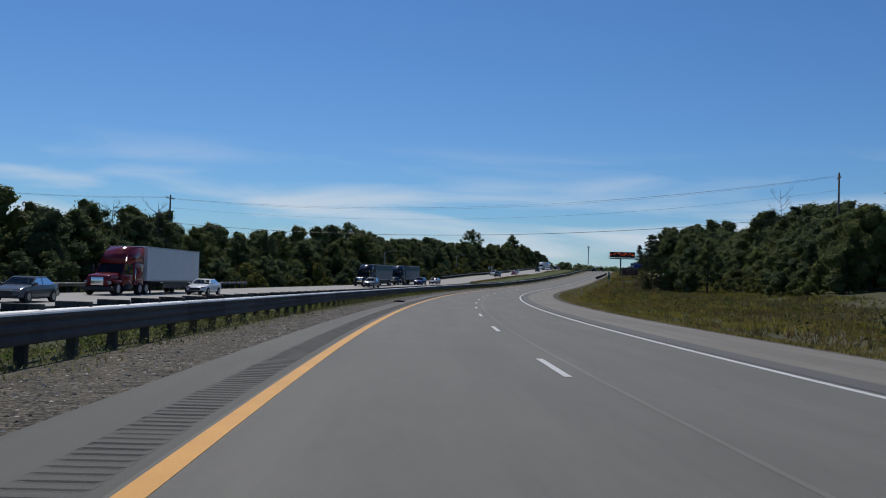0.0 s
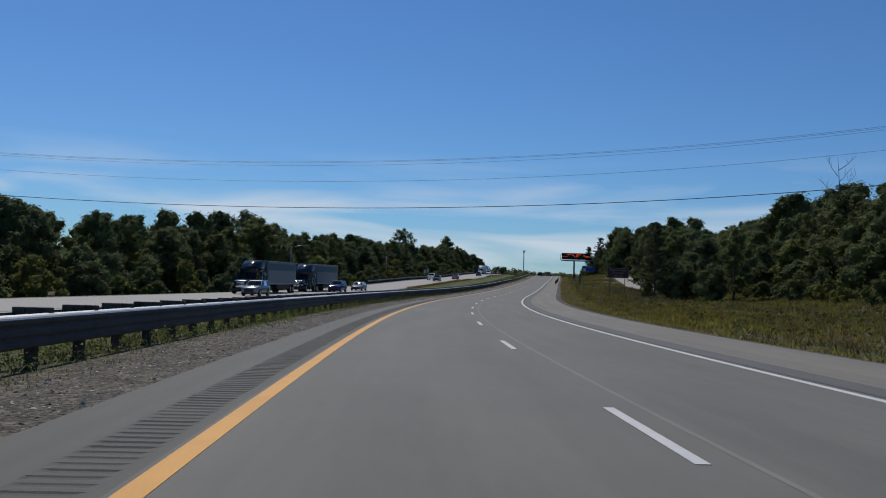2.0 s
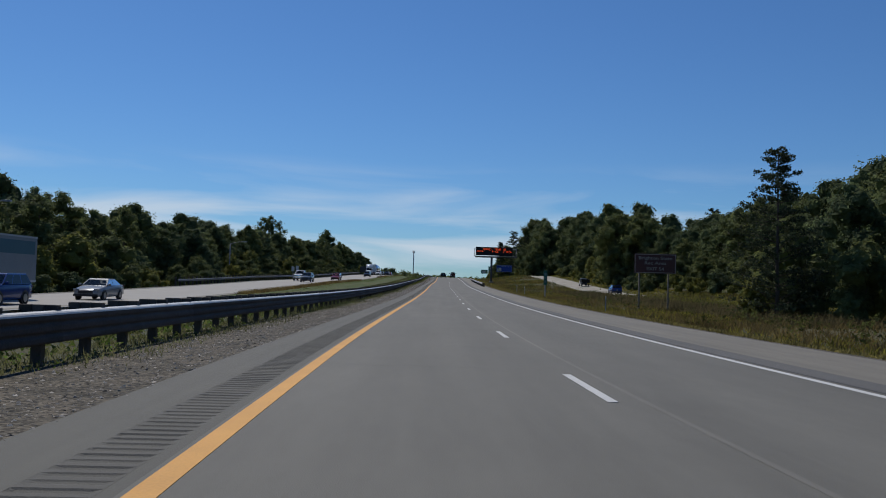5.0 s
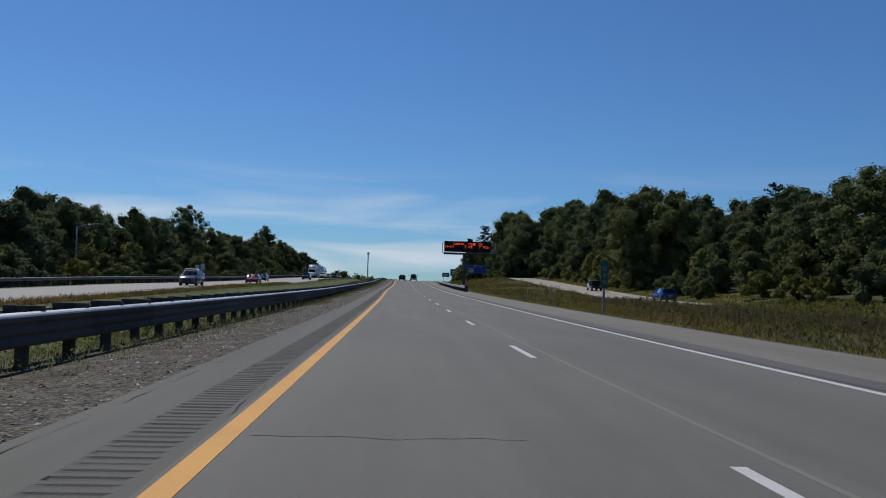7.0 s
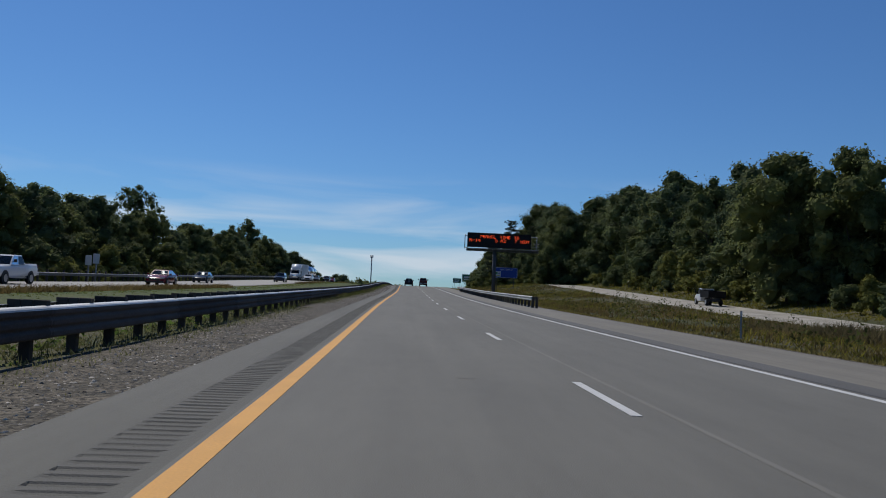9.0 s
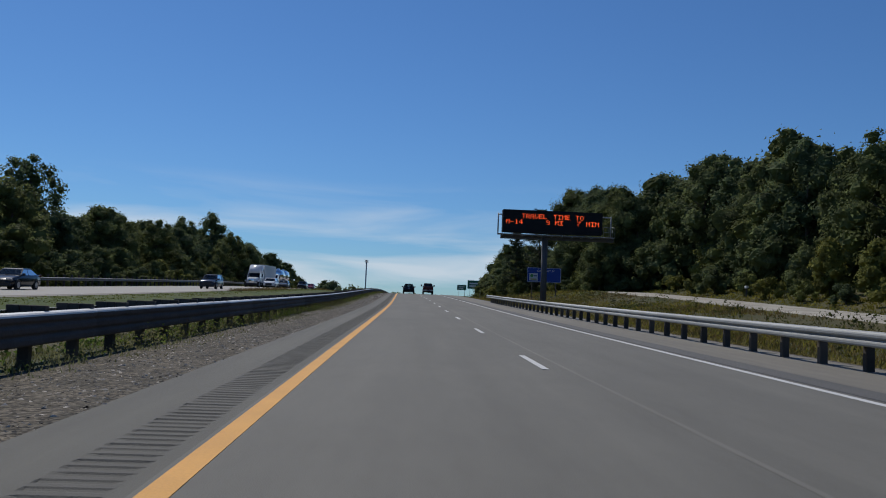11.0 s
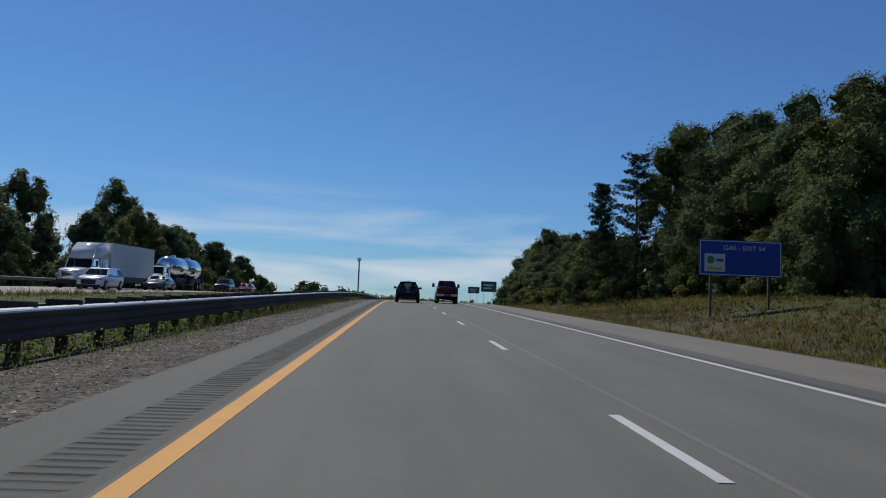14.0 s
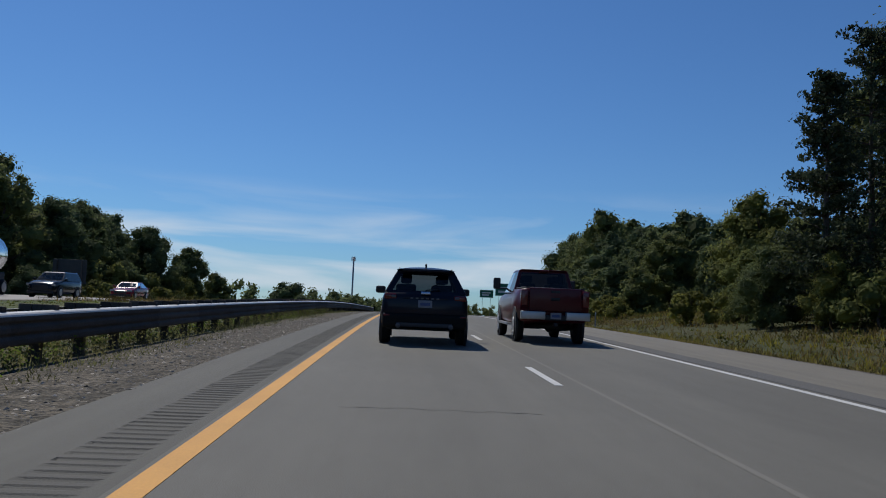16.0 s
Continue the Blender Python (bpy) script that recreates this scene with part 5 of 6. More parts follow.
        for a, b in ((y1 - 0.2, y1 - 6.4), (y1 - 7.0, y0)):
            bm = bmesh.new()
            mid = (a + b) / 2
            pts = [Vector((0, a, 2.6)), Vector((0, a - 0.12, 2.6)), Vector((0, a - 0.7, 2.6)), Vector((0, b + 0.7, 2.6)), Vector((0, b + 0.12, 2.6)), Vector((0, b, 2.6))]
            tube(bm, pts, [0.5, 0.95, 1.25, 1.25, 0.95, 0.5], 28)
            tk = part("tank", bm, POLISHED, ob, "polished steel tank", smooth=True)
            bm = bmesh.new()
            disc(bm, -0.25, 0.25, 0.2, 12, mid, 3.85)
            part("hatch", bm, POLISHED, tk)
            part("tank_cradle", bevelled(-1.1, 1.1, b + 0.6, a - 0.6, 0.95, 1.45, 0.04, 1), PLASTIC, tk)
    for sx in (-1, 1):
        ex = bmesh.new()
        tube(ex, [Vector((sx * 1.2, -4.3, 1.0)), Vector((sx * 1.2, -4.3, 3.6 if kind == "tank" else 2.2))], [0.07, 0.07], 8)
        part("exhaust_stack", ex, CHROME, ob, smooth=True)
    return tagged(ob, label, "truck")


def dump_truck():
    ob = new("dump_truck")
    P_ = PAINT["white"]
    loft([(1.0, 0.6, 1.2, 1.5, 0.95), (1.8, 0.55, 1.15, 1.42, 0.95), (2.7, 0.5, 1.0, 1.25, 0.92), (2.9, 0.5, 0.9, 1.1, 0.85)], 2.0, P_, ob, "hood")
    cabin(ob, (1.9, 0.2), (1.3, 0.3), 1.4, 2.1, 1.95, 1.7, P_, (), GLASS, GLASS_DARK)
    part("cab_lower", bevelled(-0.97, 0.97, 0.2, 1.9, 0.5, 1.45, 0.05, 2), P_, ob, smooth=True)
    bed = bmesh.new()
    outer = [bed.verts.new(v) for v in ((-1.1, -3.2, 1.0), (1.1, -3.2, 1.0), (1.1, 0.0, 1.0), (-1.1, 0.0, 1.0), (-1.15, -3.3, 1.8), (1.15, -3.3, 1.8), (1.15, 0.1, 1.95), (-1.15, 0.1, 1.95))]
    inner = [bed.verts.new((v.co.x * 0.94, v.co.y * 0.96 - 0.05, max(v.co.z, 1.1))) for v in outer]
    for f in ((0, 1, 5, 4), (1, 2, 6, 5), (2, 3, 7, 6), (3, 0, 4, 7), (3, 2, 1, 0)):
        bed.faces.new([outer[i] for i in f])
        bed.faces.new([inner[i] for i in f][::-1])
    for i in range(4):
        bed.faces.new((outer[4 + i], outer[4 + (i + 1) % 4], inner[4 + (i + 1) % 4], inner[4 + i]))
    part("dump_bed", bed, BED_STEEL, ob, "black steel dump bed")
    part("chassis", bevelled(-0.45, 0.45, -3.2, 2.5, 0.5, 0.95, 0.02, 1), PLASTIC, ob, smooth=True)
    lamp_pair(ob, "tail_light", 0.8, -3.3, 0.85, 0.16, 0.12, 0.08, LAMP_RED, "red tail light")
    mirrors(ob, 1.95, 1.6, 1.75, (0.18, 0.12, 0.3), 0.2)
    for sx in (-1, 1):
        for y in (2.0, -2.0):
            wheel(ob, sx * 0.9, y, 0.42, 0.3, sx)
    return tagged(ob, "white work truck with a black dump bed", "truck")


def park(ob, s, lat, up, oncoming=True):
    """Sets a vehicle on the road, level with its slope."""
    m = along(s, lat, 4.0, up)
    ob.matrix_world = m @ Matrix.Rotation(math.pi, 4, "Z") if oncoming else m
    return ob


sv = park(dark_suv(), END + 20.2 + 2.35, 0.53, 0.006, False)
sv.scale = (1.05, 1.0, 1.07)
park(pickup("red", "dark red crew-cab pickup with chrome rear bumper and towing mirrors"), END + 23.4 + 2.95, 4.12, 0.006, False).scale = (0.94, 1.0, 1.06)
IN, OUT, UP = -23.0, -27.0, 0.166
ONCOMING = [
    (car("sedan", "grey", "dark grey sedan on the opposite carriageway"), 48, IN),
    (semi("maroon", "dark red semi truck pulling a white box trailer", 13.0), 65.5, OUT),
    (car("sedan", "white", "white sedan on the opposite carriageway"), 78, IN),
    (car("suv", "silver", "silver sport utility vehicle on the opposite carriageway", w=1.9), 147, IN),
    (semi("black", "black semi truck pulling a grey and teal box trailer", 12.0, band=True), 153, OUT),
    (semi("slate", "dark blue semi truck pulling a grey box trailer", 12.0, band=True), 175, OUT),
    (car("suv", "blue", "blue crossover on the opposite carriageway"), 183, IN),
    (car("sedan", "silver", "silver sedan on the opposite carriageway"), 197, IN),
    (car("suv", "grey", "dark grey crossover on the opposite carriageway"), 290, IN),
    (pickup("white", "white pickup truck on the opposite carriageway", False), 307, OUT),
    (car("sedan", "maroon", "dark red sedan on the opposite carriageway"), 330, IN),
    (car("sedan", "black", "black sedan on the opposite carriageway"), 363, OUT),
    (car("suv", "slate", "dark blue minivan on the opposite carriageway", length=5.0), 406, IN),
    (car("suv", "white", "large white sport utility vehicle on the opposite carriageway", length=5.2, w=2.0), 452, IN),
    (semi("white", "white semi truck pulling two polished tank trailers", 13.0, "tank", sleeper=False), 477.5, OUT),
    (car("sedan", "grey", "grey sedan on the opposite carriageway"), 468, IN),
    (semi("white", "white semi truck pulling a white box trailer", 13.0), 456, OUT),
    (car("suv", "black", "black crossover on the opposite carriageway"), 497, IN),
    (car("sedan", "maroon", "dark red sedan on the opposite carriageway"), 512, IN),
]
for ob, s, lat in ONCOMING:
    tagged(park(ob, s, lat, UP + sink(s)), group="oncoming traffic")
park(dump_truck(), END - 93, 34.5, 0.17 + rise(END - 93), False).scale = (0.88, 0.88, 0.88)
park(car("suv", "blue", "blue crossover on the side road", w=1.9), 299, 33.0, 0.17 + rise(299), False)

# ---- signs ----
BOARD = material("sign_black", (0.008, 0.008, 0.009), 0.7, vary=0.2, scale=4, fine=40, bump=0.05, spec=0.3)
SIGN_POST = material("weathered_post_wood", (0.19, 0.16, 0.12), 0.9, vary=0.3, scale=3, fine=40, bump=0.3)
SIGN_BROWN = material("sign_brown", (0.085, 0.024, 0.015), 0.6, vary=0.1, scale=2, fine=30, bump=0.03)
SIGN_GREEN = material("sign_green", (0.01, 0.11, 0.065), 0.6, vary=0.1, scale=2, fine=30, bump=0.03)
SIGN_BLUE = material("sign_blue", (0.012, 0.05, 0.28), 0.6, vary=0.1, scale=2, fine=30, bump=0.03)
SIGN_WHITE = material("sign_white", (0.6, 0.6, 0.58), 0.6, vary=0.06, scale=2, fine=30, bump=0.03)
SIGN_FADED = material("sign_faded_white", (0.12, 0.2, 0.18), 0.6, vary=0.15, scale=3, fine=30, bump=0.03)
SIGN_TAN = material("sign_tan", (0.38, 0.33, 0.27), 0.6, vary=0.06, scale=2, fine=30, bump=0.03)
SIGN_YELLOW = material("sign_yellow", (0.5, 0.4, 0.08), 0.6, vary=0.1, scale=2, fine=30, bump=0.03)
SIGN_LEAFGREEN = material("sign_leaf_green", (0.06, 0.25, 0.06), 0.6, vary=0.1, scale=2, fine=30, bump=0.03)
ALUMINIUM = material("dull_aluminium", (0.28, 0.29, 0.3), 0.5, 0.7, vary=0.12, scale=2, fine=40, bump=0.05)
DULL = material("dull_steel", (0.1, 0.1, 0.105), 0.7, 0.2, vary=0.15, scale=2, fine=40, bump=0.05, spec=0.3)
LED = bpy.data.materials.new("amber_led")
LED.use_nodes = True
_b = LED.node_tree.nodes["Principled BSDF"]
_b.inputs["Base Color"].default_value = (0.3, 0.03, 0.01, 1)
_b.inputs["Emission Color"].default_value, _b.inputs["Emission Strength"].default_value = (1.0, 0.1, 0.02, 1), 1.1


def writing(text, size, mat, parent, m, width=None, name="lettering"):
    """Words in the built-in font, standing upright and facing -y, fitted to a width."""
    cu = bpy.data.curves.new(name, "FONT")
    cu.body, cu.size, cu.align_x, cu.align_y, cu.extrude = text, size, "CENTER", "CENTER", 0.006
    cu.materials.append(mat)
    ob = new(name, cu)
    ob.parent = parent
    k = 1.0
    if width:
        bpy.context.view_layer.update()
        k = width / max(ob.dimensions.x, 0.01)
    ob.matrix_local = m @ Matrix.Rotation(math.radians(90), 4, "X") @ Matrix.Diagonal((k, 1, 1, 1))
    return ob


GLYPHS = dict(T="1111100100001000010000100001000010", R="1111010001100011111010100100101000", A="0111010001100011111110001100011000", V="1000110001100011000110001010100010",
              E="1111110000100001111010000100001111", L="1000010000100001000010000100001111", I="1111100100001000010000100001001111", M="1000111011101011010110001100011000",
              O="0111010001100011000110001100010111", N="1000111001101011001110001100011000")
GLYPHS.update({"-": "0000000000000001111100000000000000", "1": "0010001100001000010000100001000111", "4": "0001000110010101001011111000100001", "9": "0111010001100010111100001000010111", "7": "1111100001000100010001000010000100"})


def dot_text(text, parent, cx, y, cz, width, height):
    """Lit characters of a dot matrix, five dots wide and seven high."""
    bm = bmesh.new()
    cols = len(text) * 6 - 1
    px_, pz = width / cols, height / 7
    for i, ch in enumerate(text):
        bits = GLYPHS[ch].ljust(35, "0") if ch not in "EIO" else (GLYPHS[ch] + {"E": "1", "I": "1", "O": "0"}[ch]).ljust(35, "0")
        if ch in "RANMV" and ch != "V":
            bits = bits[:34] + "1"
        if ch == "L" or ch == "1":
            bits = bits[:34] + ("1" if ch == "L" else "0")
        for k, bit in enumerate(bits):
            if bit == "1":
                x = cx - width / 2 + (i * 6 + k % 5 + 0.5) * px_
                z = cz + height / 2 - (k // 5 + 0.5) * pz
                box_bm(bm, x - px_ * 0.4, x + px_ * 0.4, y - 0.012, y, z - pz * 0.4, z + pz * 0.4)
    tagged(part("lit_text", bm, LED, parent, "lit orange dot-matrix text " + text), kind="stuff")


def rod(parent, name, pts, r, mat, sides=8, label=""):
    bm = bmesh.new()
    tube(bm, [Vector(p) for p in pts], [r] * len(pts), sides)
    return part(name, bm, mat, parent, label, smooth=True)


def message_sign():
    """The electronic message board over the verge, on one round post; the origin is the post's foot."""
    ob = new("message_sign")
    x0, x1, z0, z1 = -4.85, 6.15, 7.85, 10.32
    rod(ob, "post", [(0, 0.3, -0.6), (0, 0.3, 7.4)], 0.33, DULL, 20, "thick round grey post")
    part("base_flange", bevelled(-0.55, 0.55, -0.25, 0.85, -0.3, 0.12, 0.04), CONCRETE, ob)
    part("truss_beam", bevelled(x0 - 0.1, x1 + 1.5, 0.1, 0.5, 7.2, 7.58, 0.03), DULL, ob, "horizontal support beam")
    cab = part("cabinet", bevelled(x0, x1, -0.75, 0.35, z0, z1, 0.05), BOARD, ob, "black display cabinet")
    fr = bmesh.new()
    for a in ((x0, x1, z1 - 0.16, z1), (x0, x1, z0, z0 + 0.16), (x0, x0 + 0.16, z0 + 0.16, z1 - 0.16), (x1 - 0.16, x1, z0 + 0.16, z1 - 0.16)):
        box_bm(fr, a[0], a[1], -0.81, -0.755, a[2], a[3])
    part("bezel", fr, BOARD, cab)
    w = x1 - x0
    for text, cx, cz, width in (("TRAVEL", 0.315, 0.735, 0.25), ("TIME", 0.59, 0.735, 0.165), ("TO", 0.77, 0.735, 0.08), ("M-14", 0.115, 0.475, 0.17), ("9", 0.452, 0.475, 0.036), ("MI", 0.563, 0.475, 0.082), ("7", 0.762, 0.475, 0.036), ("MIN", 0.902, 0.475, 0.13)):
        dot_text(text, cab, x0 + w * cx, -0.757, z0 + (z1 - z0) * cz, w * width, 0.5)
    walk_ = bmesh.new()
    box_bm(walk_, x0 - 0.5, x1 + 1.4, -0.85, 0.35, 7.6, 7.66)
    part("catwalk", walk_, ALUMINIUM, ob, "grated walkway under the cabinet")
    k = x0
    while k < x1:
        part("bracket", bevelled(k - 0.05, k + 0.05, -0.9, 0.3, 7.48, 7.6, 0.01, 1), ALUMINIUM, ob)
        k += 1.1
    for x, top in ((x0 - 0.42, 10.0), (x1 + 1.15, 10.1)):
        up = rod(ob, "end_frame", [(x, 0.1, 7.6), (x, 0.1, top)], 0.07, ALUMINIUM)
        rod(up, "arm", [(x, 0.1, top - 0.15), (x0 + 0.1 if x < 0 else x1 - 0.1, 0.1, top - 0.15)], 0.07, ALUMINIUM)
        rod(up, "arm", [(x, 0.1, 7.7), (x0 + 0.1 if x < 0 else x1 - 0.1, 0.1, 7.7)], 0.07, ALUMINIUM)
    rail = rod(ob, "handrail", [(x1 + 0.15, -0.8, 7.65), (x1 + 0.15, -0.8, 8.75), (x1 + 1.4, -0.8, 8.75), (x1 + 1.4, -0.8, 7.65)], 0.03, ALUMINIUM)
    rod(rail, "rail_bar", [(x1 + 0.15, -0.8, 8.2), (x1 + 1.4, -0.8, 8.2)], 0.025, ALUMINIUM)
    rod(rail, "rail_bar", [(x1 + 0.75, -0.8, 7.65), (x1 + 0.75, -0.8, 8.75)], 0.025, ALUMINIUM)
    rod(rail, "rail_bar", [(x1 + 1.4, 0.3, 7.65), (x1 + 1.4, 0.3, 8.75), (x1 + 1.4, -0.8, 8.75)], 0.03, ALUMINIUM)
    return tagged(ob, "black electronic message board with lit orange text on a post", "traffic sign")


ms = message_sign()
ms.matrix_world = Matrix.Translation(at(END - 41.2, 14.9, -0.1))


def panel_sign(name, w, h, bottom, mat, edge, posts, post_mat, label, round_=0.1):
    """A flat panel with a border on posts, its face towards -y; the origin is on the ground under its middle."""
    ob = new(name)
    for x in posts:
        part("post", bevelled(x - 0.07, x + 0.07, 0.02, 0.18, -0.6, bottom + h - 0.1, 0.01, 1), post_mat, ob)
    pn = part("panel", bevelled(-w / 2, w / 2, -0.03, 0.02, bottom, bottom + h, 0.012, 1), mat, ob)
    if edge:
        bm = bmesh.new()
        t, g = 0.045, 0.05
        for a in ((-w / 2 + g, w / 2 - g, bottom + h - g - t, bottom + h - g), (-w / 2 + g, w / 2 - g, bottom + g, bottom + g + t), (-w / 2 + g, -w / 2 + g + t, bottom + g + t, bottom + h - g - t), (w / 2 - g - t, w / 2 - g, bottom + g + t, bottom + h - g - t)):
            box_bm(bm, a[0], a[1], -0.036, -0.03, a[2], a[3])
        part("border", bm, edge, pn)
    return tagged(ob, label, "traffic sign"), pn


def stand(ob, s, lat, turn=0.0, up=0.0):
    ob.matrix_world = frame_at(s, lat, land(s, lat) + up, turn)
    return ob


sg, pn = panel_sign("brown_sign", 3.9, 1.85, 3.5, SIGN_BROWN, SIGN_TAN, (-1.45, 1.25), SIGN_POST, "brown recreation area sign with pale lettering on two posts")
for text, z, w in (("Brighton State", 4.93, 3.1), ("Rec Area", 4.46, 2.0), ("EXIT 54", 3.92, 1.6)):
    writing(text, 0.42, SIGN_TAN, pn, Matrix.Translation((0, -0.04, z)), w)
stand(sg, END - 220.5, 20.7, -2)

sg, pn = panel_sign("blue_sign", 5.4, 2.3, 2.7, SIGN_BLUE, SIGN_WHITE, (-1.9, 1.9), WOOD, "blue services sign with one small panel on two posts")
writing("GAS - EXIT 54", 0.42, SIGN_WHITE, pn, Matrix.Translation((0.25, -0.04, 4.5)), 2.7)
lg = part("service_panel", bevelled(-2.35, -1.0, -0.05, -0.03, 2.95, 4.1, 0.01, 1), SIGN_WHITE, pn, "white service panel with plain coloured shapes")
bm = bmesh.new()
disc(bm, -0.0, 0.012, 0.26, 16)
bmesh.ops.transform(bm, matrix=Matrix.Translation((-1.95, -0.052, 3.7)) @ Matrix.Rotation(math.radians(-90), 4, "Z"), verts=bm.verts)
part("shape", bm, SIGN_LEAFGREEN, lg)
bm = bmesh.new()
box_bm(bm, -2.15, -1.2, -0.058, -0.05, 3.05, 3.25)
part("bar", bm, SIGN_YELLOW, lg)
bm = bmesh.new()
box_bm(bm, -1.6, -1.12, -0.058, -0.05, 3.6, 3.78)
part("bar", bm, BAR_BLUE, lg)
stand(sg, END + 0.3, 21.7, 0, -0.3)

sg, pn = panel_sign("mile_marker", 0.5, 1.95, 1.75, SIGN_GREEN, None, (0.0,), ALUMINIUM, "narrow tall green mile marker sign on one post")
bm = bmesh.new()
box_bm(bm, -0.15, 0.15, -0.042, -0.03, 3.0, 3.36)
part("shield", bm, SIGN_FADED, pn, "plain white shield")
for z in (2.55, 2.05):
    bm = bmesh.new()
    box_bm(bm, -0.13, 0.13, -0.04, -0.03, z, z + 0.3)
    part("bar", bm, SIGN_FADED, pn)
stand(sg, END - 185, 14.6, 0)

for w, h, z, dx, s, lat in ((6.2, 4.2, 6.4, 0, END + 296, 22.5), (4.6, 2.6, 6.4, 0, END + 300, 16.5)):
    sg, pn = panel_sign("green_exit_sign", w, h, z, SIGN_GREEN, SIGN_WHITE, (-w * 0.3, w * 0.3), ALUMINIUM, "large green exit guide sign far along the road")
    for k in range(2):
        bm = bmesh.new()
        box_bm(bm, -w * 0.34, w * (0.3 - 0.12 * k), -0.042, -0.03, z + h * (0.55 - 0.3 * k), z + h * (0.72 - 0.3 * k))
        part("bar", bm, SIGN_WHITE, pn)
    stand(sg, s, lat, 0, 3.0)
    for ch in sg.children:
        if ch.name.startswith("post"):
            ch.scale.z = 1.0

SIGN_BACK = material("weathered_aluminium", (0.07, 0.068, 0.065), 0.6, 0.3, vary=0.25, scale=2, fine=20, bump=0.05)
# backs of signs that face the opposite carriageway
sg, pn = panel_sign("sign_back", 3.6, 2.6, 2.2, SIGN_BACK, None, (-1.3, 1.3), WOOD, "dull metal back of a large road sign")
stand(sg, END + 94, -36.5, 180)
for s in (END - 95, END - 94):
    sg, pn = panel_sign("small_sign", 0.7, 1.1, 2.3, SIGN_WHITE, None, (0.0,), ALUMINIUM, "small pale road sign on a thin post")
    stand(sg, s, -34.2 - (s - END + 95) * 1.2, 0)
# slim roadside delineators
dl = new("delineator")
part("post", bevelled(-0.04, 0.04, -0.01, 0.01, -0.3, 1.25, 0.005, 1), ALUMINIUM, dl)
part("reflector", bevelled(-0.04, 0.04, -0.02, -0.01, 1.05, 1.22, 0.003, 1), SIGN_WHITE, dl, "white reflector")
tagged(dl, "slim metal delineator post with a white reflector", "delineator", "roadside delineators")
dl.matrix_world = frame_at(END - 236, 13.2, -0.5)
for s in (END - 300, END - 171, END - 158, END + 18, END + 60):
    copy_thing(dl, frame_at(s, 13.2, -0.5))


# ---- poles, wires, mast ----
def utility_pole(height, arm_z, label, box=False):
    ob = new("utility_pole")
    bm = bmesh.new()
    tube(bm, [Vector((0, 0, -0.5)), Vector((0, 0, height * 0.5)), Vector((0, 0, height))], [0.2, 0.17, 0.12], 10)
    part("pole", bm, WOOD, ob, smooth=True)
    for z in arm_z:
        part("crossarm", bevelled(-0.06, 0.06, -1.25, 1.25, z - 0.06, z + 0.06, 0.01, 1), WOOD, ob)
        for y in (-1.15, -0.5, 0.5, 1.15):
            rod(ob, "insulator", [(0, y, z + 0.05), (0, y, z + 0.25)], 0.05, PLASTIC, 6)
    if box:
        part("equipment_box", bevelled(-0.3, 0.3, -0.45, -0.15, 3.0, 4.3, 0.03), SIGN_WHITE, ob, "pale equipment box")
    return tagged(ob, label, "utility pole")


P1, P2, P3 = Vector((51.0, -300.5, -4.3)), Vector((-53, -307, -5.0)), Vector((-92, -311, -4.0))
for p, h, arms, bx in ((P1, 17.5, (16.7,), True), (P2, 13.2, (12.6,), False), (P3, 13.0, (12.4,), False)):
    utility_pole(h, arms, "tall wooden utility pole with a crossarm" if not bx else "tall wooden utility pole with a pale box", bx).matrix_world = Matrix.Translation(p)


def wire(name, a, b, sag, r, label):
    bm = bmesh.new()
    n = 28
    tube(bm, [a.lerp(b, i / n) - Vector((0, 0, sag * 4 * (i / n) * (1 - i / n))) for i in range(n + 1)], [r] * (n + 1), 5)
    tagged(new(name, bm_mesh(name, bm, PLASTIC)), label, "cable")


for dy, dz, sag in ((-1.1, 0.2, 3.0), (0.5, 0.25, 2.9), (1.1, 0.2, 3.05)):
    wire("power_line", P1 + Vector((0, dy, 16.8 + dz)), P2 + Vector((0, dy, 12.4 + dz)), sag, 0.011, "thin overhead power line across the road")
    wire("power_line", P2 + Vector((0, dy, 12.7 + dz)), P3 + Vector((0, dy, 12.5 + dz)), 0.6, 0.011, "thin overhead power line between poles")
wire("power_line", P1 + Vector((0, -0.2, 14.9)), P2 + Vector((0, -0.2, 11.1)), 3.0, 0.012, "thin overhead neutral line across the road")
wire("telephone_cable", P1 + Vector((0, -0.22, 11.5)), P2 + Vector((0, -0.22, 8.6)), 2.6, 0.034, "thick black overhead cable across the road")
wire("telephone_cable", P1 + Vector((0, -0.22, 12.0)), P1 + Vector((60, 2, 15.5)), 1.0, 0.034, "thick black overhead cable over the wood")


def mast():
    ob = new("cell_mast")
    rod(ob, "pole", [(0, 0, -8), (0, 0, 10), (0, 0, 27.5)], 0.42, ALUMINIUM, 12, "slim grey steel pole")
    for k in range(6):
        a = k * math.pi / 3
        c, s_ = math.cos(a), math.sin(a)
        part("antenna", bevelled(c * 0.95 - 0.14, c * 0.95 + 0.14, s_ * 0.95 - 0.14, s_ * 0.95 + 0.14, 25.6, 27.6, 0.03), SIGN_WHITE, ob, "pale panel antenna")
    rod(ob, "ring", [(-1, 0, 26.6), (1, 0, 26.6)], 0.06, ALUMINIUM)
    return tagged(ob, "slim communication mast with panel antennas", "mast")


mast().matrix_world = Matrix.Translation((-25.5, 432, 1.5))

